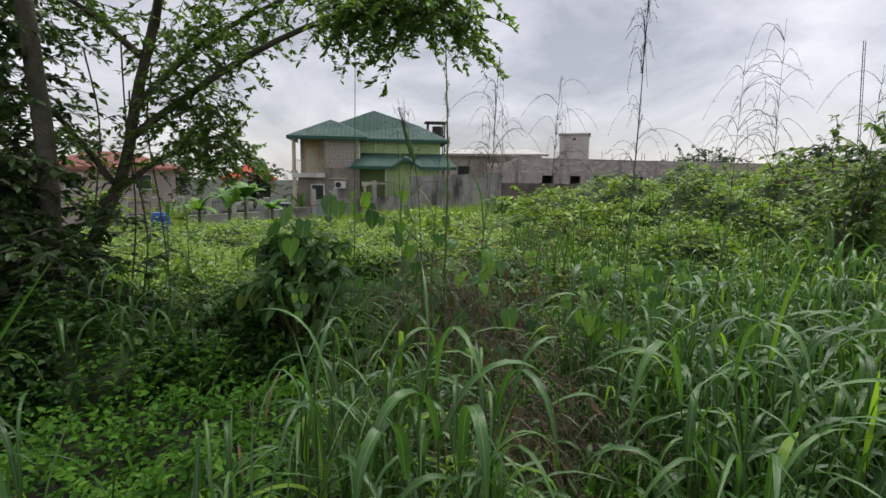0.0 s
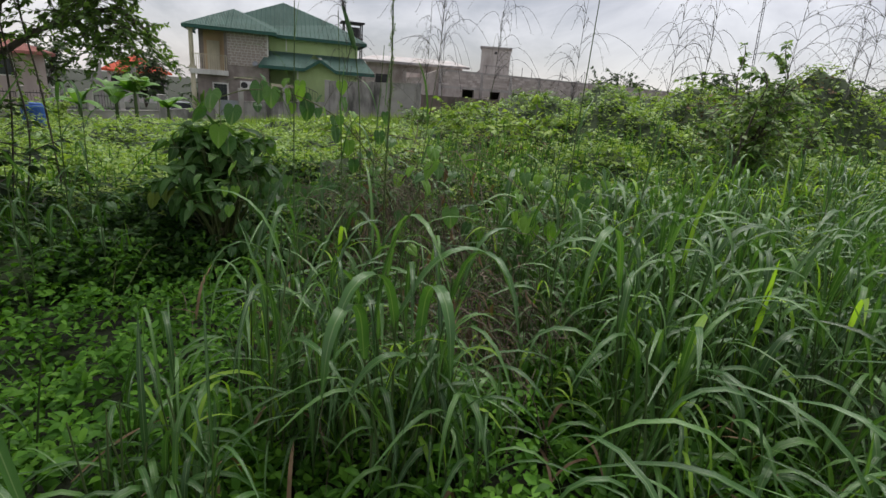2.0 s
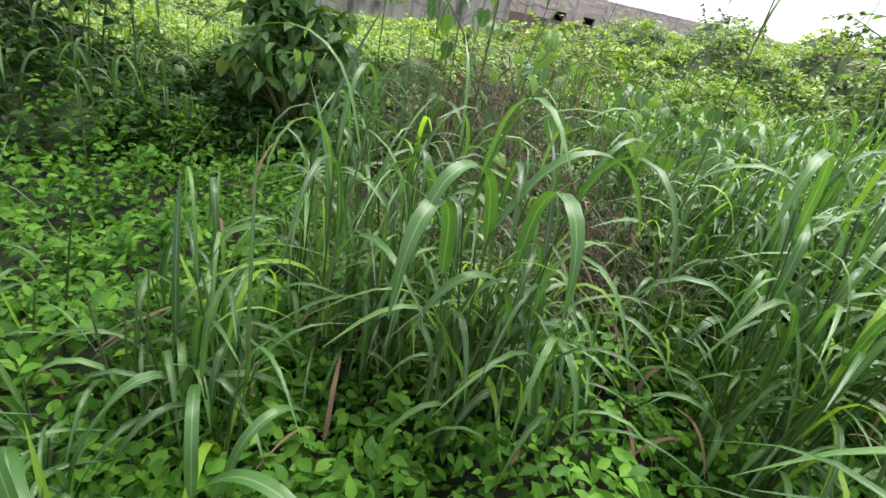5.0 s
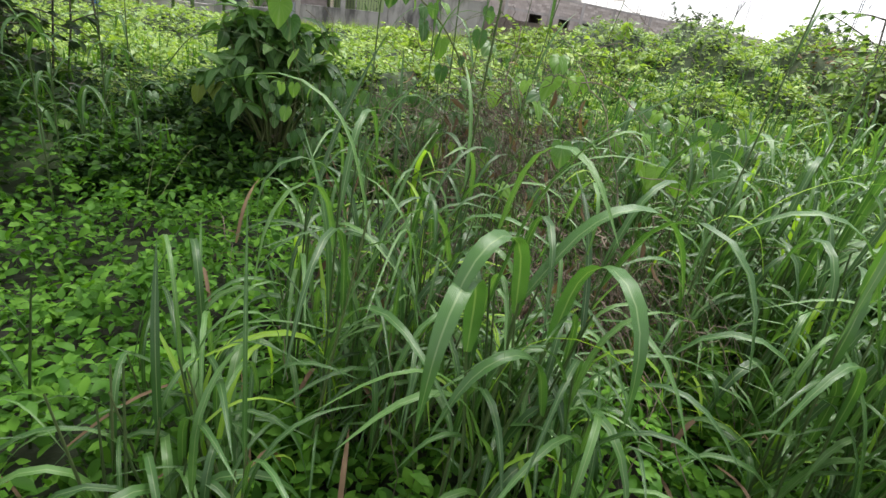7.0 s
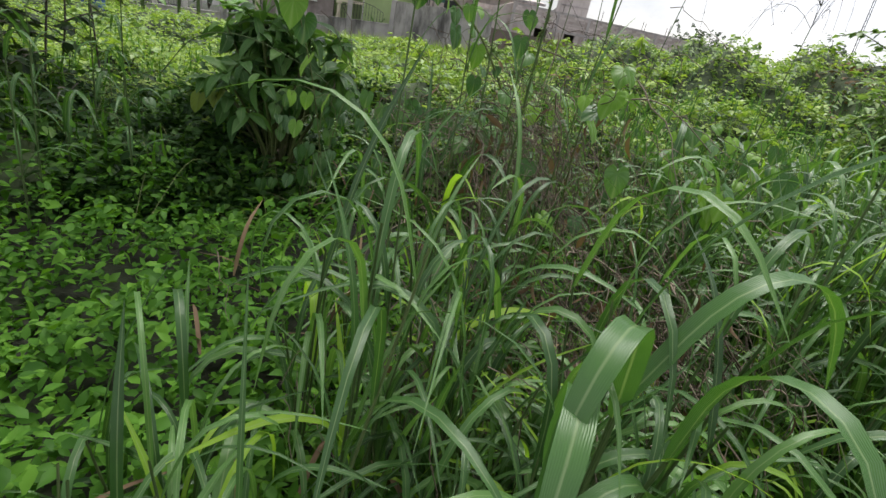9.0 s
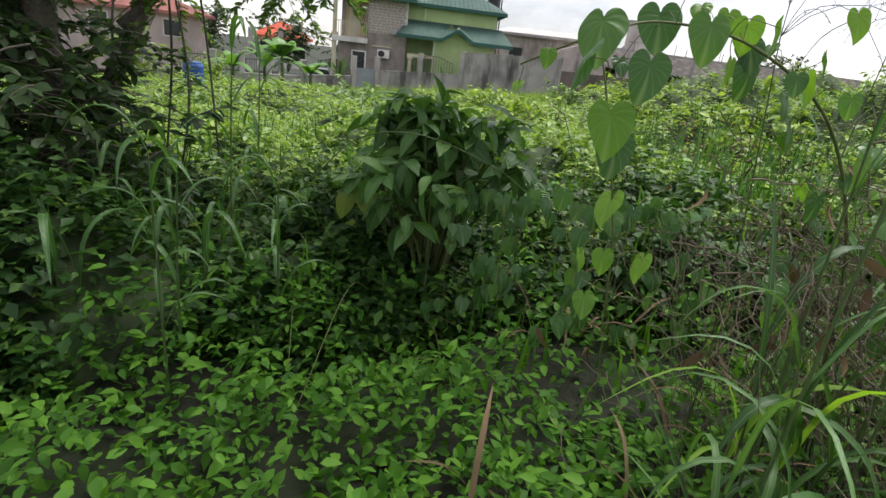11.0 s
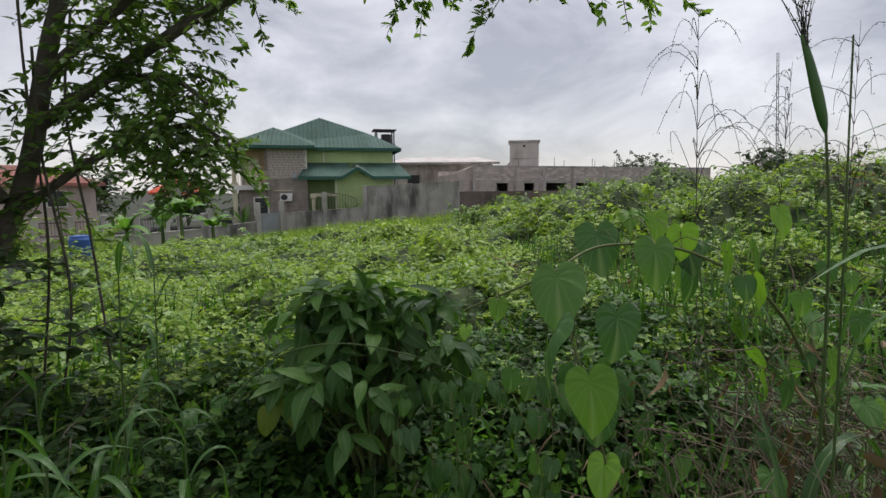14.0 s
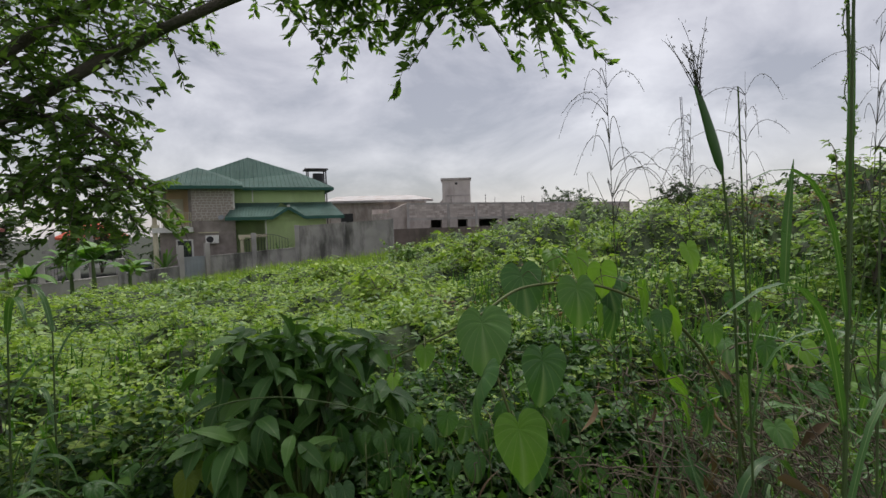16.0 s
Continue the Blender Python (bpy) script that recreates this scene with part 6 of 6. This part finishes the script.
# ---------------------------------------------------------------- yam vine
def heart_mesh(seed, cup, fold, material):
    """A heart-shaped leaf, stalk joint at the origin, tip along +y; the veins run from the joint."""
    r_ = np.random.default_rng(seed)
    edge_t = np.radians([0, 12, 28, 50, 75, 105, 132, 155, 172, 180])
    edge_r = np.array([1.0, 0.86, 0.72, 0.60, 0.545, 0.52, 0.48, 0.40, 0.24, 0.13])
    wob, sweep, lobe = r_.uniform(0, 6.28), r_.uniform(-0.12, 0.12), r_.uniform(0.9, 1.1)
    n, rings = 36, 6
    vs, uv, fs = [], [], []
    for i in range(rings + 1):
        q = i / rings
        for k in range(n + 1):
            a = -math.pi + 2 * math.pi * k / n
            r = q * float(np.interp(abs(a), edge_t, edge_r)) * (lobe if a > 0 else 1.0)
            x, y = r * math.sin(a), r * math.cos(a)
            vein = abs(a) * (1 + 0.45 * q) / math.pi
            quilt = 0.016 * abs(math.sin(6 * math.pi * vein)) * math.sin(math.pi * q)
            z = fold * abs(x) - cup * (x * x + 0.5 * y * abs(y)) + quilt + 0.022 * q ** 3 * math.sin(5 * a + wob)
            vs.append((x + sweep * max(0.0, y) ** 2, y, z))
            uv.append((0.5 + math.copysign(vein, a), q))
    for i in range(rings):
        for k in range(n):
            a = i * (n + 1) + k
            fs.append((a, a + 1, a + n + 2, a + n + 1))
    return mesh_from("leaf", vs, fs, material, uv)


def hang_leaf(me, root, centre, width, yaw, pitch, roll, label=""):
    """A leaf whose middle is at centre; yaw 180 faces the walk, pitch -90 hangs straight down. A short stalk holds it."""
    ob = part("leaf", me, None, root, label)
    turn = Euler((0, 0, radians(yaw))).to_matrix() @ Euler((radians(pitch), 0, 0)).to_matrix() @ Euler((0, radians(roll), 0)).to_matrix()
    size = width / 1.08
    joint = Vector(centre) - turn @ Vector((0, 0.3 * size, 0))
    ob.matrix_basis = Matrix.Translation(joint) @ turn.to_4x4() @ Matrix.Scale(size, 4)
    return joint, turn @ Vector((0, 0, -1))


def stalks(root, ends, line, rad=0.0011):
    """Thin leaf stalks from the nearest point of the vine to each joint."""
    runs = []
    for joint, back in ends:
        j = np.array(joint)
        near = line[np.argmin(np.linalg.norm(line - j, axis=1))]
        mid = (j + near) / 2 + np.array([0, 0, 0.03]) + np.array(back) * 0.02
        runs.append((smooth_line([near, mid, j], 7), np.full(7, rad)))
    v, f = tubes(runs, 4)
    part("leaf_stalk_mass", mesh_from("leaf_stalk_mass", v, f, M_VINE), None, root)["kind"] = "stuff"


GREEN_HEARTS = [heart_mesh(310 + k, 0.28 + 0.12 * k, 0.30 - 0.05 * k, M_YAM) for k in range(6)]
LIME_HEARTS = [heart_mesh(320 + k, 0.40 + 0.1 * k, 0.28, M_YAMLIME) for k in range(3)]


def yam_vine():
    r_ = np.random.default_rng(301)
    root = empty("yam_vine", pose(0, 0, 0), "climbing yam vine with large heart-shaped green leaves", "vine")
    stem = smooth_line([(0.05, 4.0, 0.0), (-0.05, 3.92, 0.55), (-0.2, 3.82, 1.0), (-0.42, 3.72, 1.34), (-0.68, 3.66, 1.50), (-0.92, 3.6, 1.53), (-1.08, 3.5, 1.48), (-1.24, 3.55, 1.40)], 50)
    v, f = tubes([(stem, np.linspace(0.006, 0.0022, 50))], 6)
    part("stem", mesh_from("stem", v, f, M_VINE), None, root)
    hang = smooth_line([(-1.08, 3.48, 1.48), (-1.06, 3.40, 1.40), (-1.03, 3.36, 1.28), (-0.99, 3.37, 1.14), (-0.96, 3.38, 1.0), (-0.93, 3.42, 0.78)], 30)
    v, f = tubes([(hang, np.linspace(0.003, 0.0018, 30))], 5)
    part("stem", mesh_from("stem", v, f, M_VINE), None, root, "thin yellow-green hanging stem")
    # middle, width, yaw, pitch, roll
    OLD = [((-0.98, 3.36, 1.40), 0.088, 176, -74, -12), ((-0.92, 3.64, 1.52), 0.105, 184, -62, 10), ((-0.83, 3.54, 1.50), 0.095, 178, -70, -8), ((-0.66, 3.70, 1.43), 0.092, 190, -80, -20),
           ((-1.09, 3.36, 1.475), 0.100, 172, -50, 16), ((-1.13, 3.27, 1.41), 0.095, 130, -38, 52), ((-1.01, 3.36, 1.24), 0.085, 200, -72, 14), ((-0.50, 3.74, 1.30), 0.085, 205, -66, -30)]
    YOUNG = [((-1.04, 3.31, 1.295), 0.100, 186, -64, 4), ((-1.00, 3.36, 1.125), 0.072, 150, -48, 24), ((-0.985, 3.35, 1.0), 0.052, 180, -66, 0), ((-1.035, 3.34, 1.0), 0.048, 210, -60, -30), ((-0.91, 3.32, 1.01), 0.060, 140, -55, 30),
             ((-1.01, 3.32, 0.90), 0.055, 182, -52, 0), ((-0.72, 3.78, 1.56), 0.070, 182, -66, -8), ((-0.80, 3.76, 1.58), 0.055, 170, -40, 14), ((-0.72, 3.46, 1.51), 0.070, 235, -78, -20), ((-0.55, 3.62, 1.42), 0.075, 238, -70, -30), ((-1.18, 3.47, 1.42), 0.040, 180, -60, 0), ((-1.24, 3.56, 1.35), 0.032, 160, -40, 10)]
    ends, both = [], np.vstack([stem, hang])
    for k, row in enumerate(OLD):
        ends.append(hang_leaf(GREEN_HEARTS[k % 6], root, *row))
    for k, row in enumerate(YOUNG):
        ends.append(hang_leaf(LIME_HEARTS[k % 3], root, *row, "young yellow-green leaf"))
    # leaves along the standing part of the vine
    for k in range(46):
        c = stem[r_.integers(6, 30)] + r_.normal(0, 1, 3) * np.array([0.13, 0.10, 0.07])
        young = k % 3 == 0
        ends.append(hang_leaf((LIME_HEARTS if young else GREEN_HEARTS)[k % 3], root, c, r_.uniform(0.04, 0.085), r_.uniform(140, 250), r_.uniform(-85, -30), r_.uniform(-35, 35), "young yellow-green leaf" if young else ""))
    stalks(root, ends, both)
    # yellowish leaves low on the bank
    for k, (dx, w_) in enumerate(((-0.06, 0.11), (0.06, 0.12), (0.02, 0.08))):
        hang_leaf(heart_mesh(330 + k, 0.45, 0.3, M_YELLOWING), root, (-2.0 + dx, 4.75, 0.60 + 0.03 * k), w_, 170 + 12 * k, -62, 8 * k, "yellowing leaf, olive tone darkened for shade")
    # smaller leaves of the same vine over the mound behind
    for k in range(110):
        x, y = r_.uniform(-2.9, 0.7), r_.uniform(4.3, 6.6)
        z = on_land(x, y) + float(growth(x, y)) + r_.uniform(-0.08, 0.12)
        young = k % 4 == 0
        hang_leaf((LIME_HEARTS if young else GREEN_HEARTS)[k % 3], root, (x, y, z), r_.uniform(0.05, 0.10), r_.uniform(120, 240), r_.uniform(-65, -15), r_.uniform(-20, 20), "young yellow-green leaf" if young else "")


yam_vine()


def vine_curtain():
    """Dark heart leaves hanging in a curtain over the hollow of the bank."""
    r_ = np.random.default_rng(351)
    root = empty("vine", pose(0, 0, 0), "curtain of dark heart-leaved vine hanging over the bank", "vine")
    for q in range(9):
        x, y = -1.45 + 0.13 * q + r_.normal(0, 0.03), 4.55 + r_.normal(0, 0.08)
        g = on_land(x, y)
        line = smooth_line([(x, y + 0.25, g + 0.72), (x, y, g + 0.78), (x + r_.normal(0, 0.05), y - 0.1, g + 0.45), (x + r_.normal(0, 0.08), y - 0.08, g + 0.12)], 20)
        v, f = tubes([(line, np.linspace(0.0028, 0.0014, 20))], 4)
        part("stem", mesh_from("stem", v, f, M_VINE), None, root)
        ends = []
        for k in range(11):
            c = line[r_.integers(1, 17)] + r_.normal(0, 1, 3) * np.array([0.06, 0.05, 0.03])
            ends.append(hang_leaf(GREEN_HEARTS[(q + k) % 6], root, c, r_.uniform(0.05, 0.10), r_.uniform(140, 225), r_.uniform(-80, -40), r_.uniform(-25, 25)))
        stalks(root, ends, line)
    arc = smooth_line([(-2.15, 4.5, 0.78), (-1.9, 4.4, 1.02), (-1.62, 4.36, 1.08), (-1.3, 4.42, 0.98), (-1.12, 4.5, 0.86)], 30)
    v, f = tubes([(arc, np.linspace(0.0034, 0.002, 30))], 5)
    part("runner", mesh_from("runner", v, f, M_CULM), None, root, "pale green runner arching over the bush")


vine_curtain()


def young_yam_patch():
    """The same climber scrambling over the dead brush among the grass."""
    r_ = np.random.default_rng(341)
    root = empty("yam_vine", pose(0, 0, 0), "sprawling yam vine with bright yellow-green heart leaves among dry brush", "vine")
    for pts, count in (([(0.15, 3.7, 0.0), (0.05, 3.45, 0.7), (0.0, 3.3, 1.12), (0.05, 3.2, 1.22)], 9), ([(0.5, 3.9, 0.0), (0.35, 4.0, 0.7), (0.24, 4.05, 1.12), (0.05, 4.2, 1.05)], 13),
                       ([(0.5, 3.9, 0.0), (0.55, 3.65, 0.6), (0.65, 3.6, 0.92), (0.95, 3.8, 0.85), (1.2, 4.1, 0.98), (1.6, 4.3, 0.9)], 34), ([(1.3, 4.4, 0.0), (1.0, 4.45, 0.7), (0.85, 4.4, 1.1), (1.2, 4.5, 1.0), (1.8, 4.5, 0.9)], 26)):
        line = smooth_line(pts, 30)
        v, f = tubes([(line, np.linspace(0.004, 0.0018, 30))], 5)
        part("stem", mesh_from("stem", v, f, M_VINE), None, root)
        ends = []
        for k in range(count):
            c = line[r_.integers(10, 30)] + r_.normal(0, 1, 3) * np.array([0.09, 0.09, 0.06])
            young = k % 5 < 3
            ends.append(hang_leaf((LIME_HEARTS if young else GREEN_HEARTS)[k % 3], root, c, r_.uniform(0.05, 0.10), r_.uniform(130, 235), r_.uniform(-75, -25), r_.uniform(-30, 30), "" if young else "darker green leaf"))
        stalks(root, ends, line)


young_yam_patch()


# ---------------------------------------------------------------- dry brush
def dry_brush(name, cx, cy, cz, spread, n, seed, label, leaves=0):
    """Dead stems, kinked and matted, with curled dead leaves caught in them."""
    r_ = np.random.default_rng(seed)
    lines = []
    for k in range(n):
        c = np.array([cx, cy, cz]) + r_.normal(0, 1, 3) * np.array(spread)
        a, e = r_.normal(-0.3, 1.0), r_.normal(-0.5, 0.6)
        ln = twig(c, (math.cos(a) * math.cos(e), math.sin(a) * math.cos(e), math.sin(e)), r_.uniform(0.12, 0.5), r_, 0.45, 9)
        ln[1:-1] += r_.normal(0, 0.010, (7, 3))
        thick = 0.0034 if r_.random() < 0.1 else 0.0017
        lines.append((ln, np.linspace(thick, thick * 0.5, 9)))
    v, f = tubes(lines, 4)
    tagged(part(name, mesh_from(name, v, f, M_DRYSTEM), None, None), label, "dry brush", kind="stuff")
    if leaves:
        v0, f0, u0 = folded_leaf(0.3, 0.6, 0.3)
        p = np.array([cx, cy, cz]) + r_.normal(0, 1, (leaves, 3)) * np.array(spread) * 0.9
        t = turns(r_.uniform(0, 6.28, leaves), r_.normal(-0.9, 0.4, leaves), r_.normal(0, 0.8, leaves))
        tagged(part(name + "_leaves", scatter(name + "_leaves", v0, f0, p, t, r_.uniform(0.04, 0.11, leaves), M_DRY, u0), None, None), "curled dead brown leaves caught in the brush", "dead leaves", kind="stuff")


def runners(n, seed):
    """Thin trailing stems looped over the bank."""
    r_ = np.random.default_rng(seed)
    lines = []
    for k in range(n):
        x, y = r_.uniform(-3.2, 0.4), r_.uniform(4.1, 6.0)
        z = on_land(x, y) + float(growth(x, y)) + r_.uniform(0.0, 0.12)
        a, ln = r_.uniform(0, 6.28), r_.uniform(0.3, 0.9)
        pts = smooth_line([(x, y, z), (x + math.cos(a) * ln * 0.4, y + math.sin(a) * ln * 0.4, z + r_.uniform(0.02, 0.16)), (x + math.cos(a) * ln, y + math.sin(a) * ln, z - r_.uniform(0.0, 0.3))], 12)
        lines.append((pts, np.linspace(0.0028, 0.0016, 12)))
    v, f = tubes(lines, 4)
    tagged(part("runners", mesh_from("runners", v, f, M_VINE), None, None), "thin pale trailing stems looped over the bank", "vine", kind="stuff")


runners(70, 405)
dry_brush("dry_brush", -0.12, 3.85, 0.85, (0.32, 0.2, 0.24), 560, 401, "tangle of dead brown stems beside the yam vine", 50)
dry_brush("dry_stems", 0.30, 3.0, 0.5, (0.22, 0.2, 0.15), 420, 402, "dead brown stems among the grass", 50)
dry_brush("dry_stems_low", -0.42, 2.75, 0.42, (0.16, 0.2, 0.16), 160, 404, "dead reddish stems low in the grass clump", 24)
dry_brush("dry_stems_far", 0.7, 4.6, 0.55, (0.7, 0.4, 0.22), 320, 403, "dead reddish stems among creepers", 40)
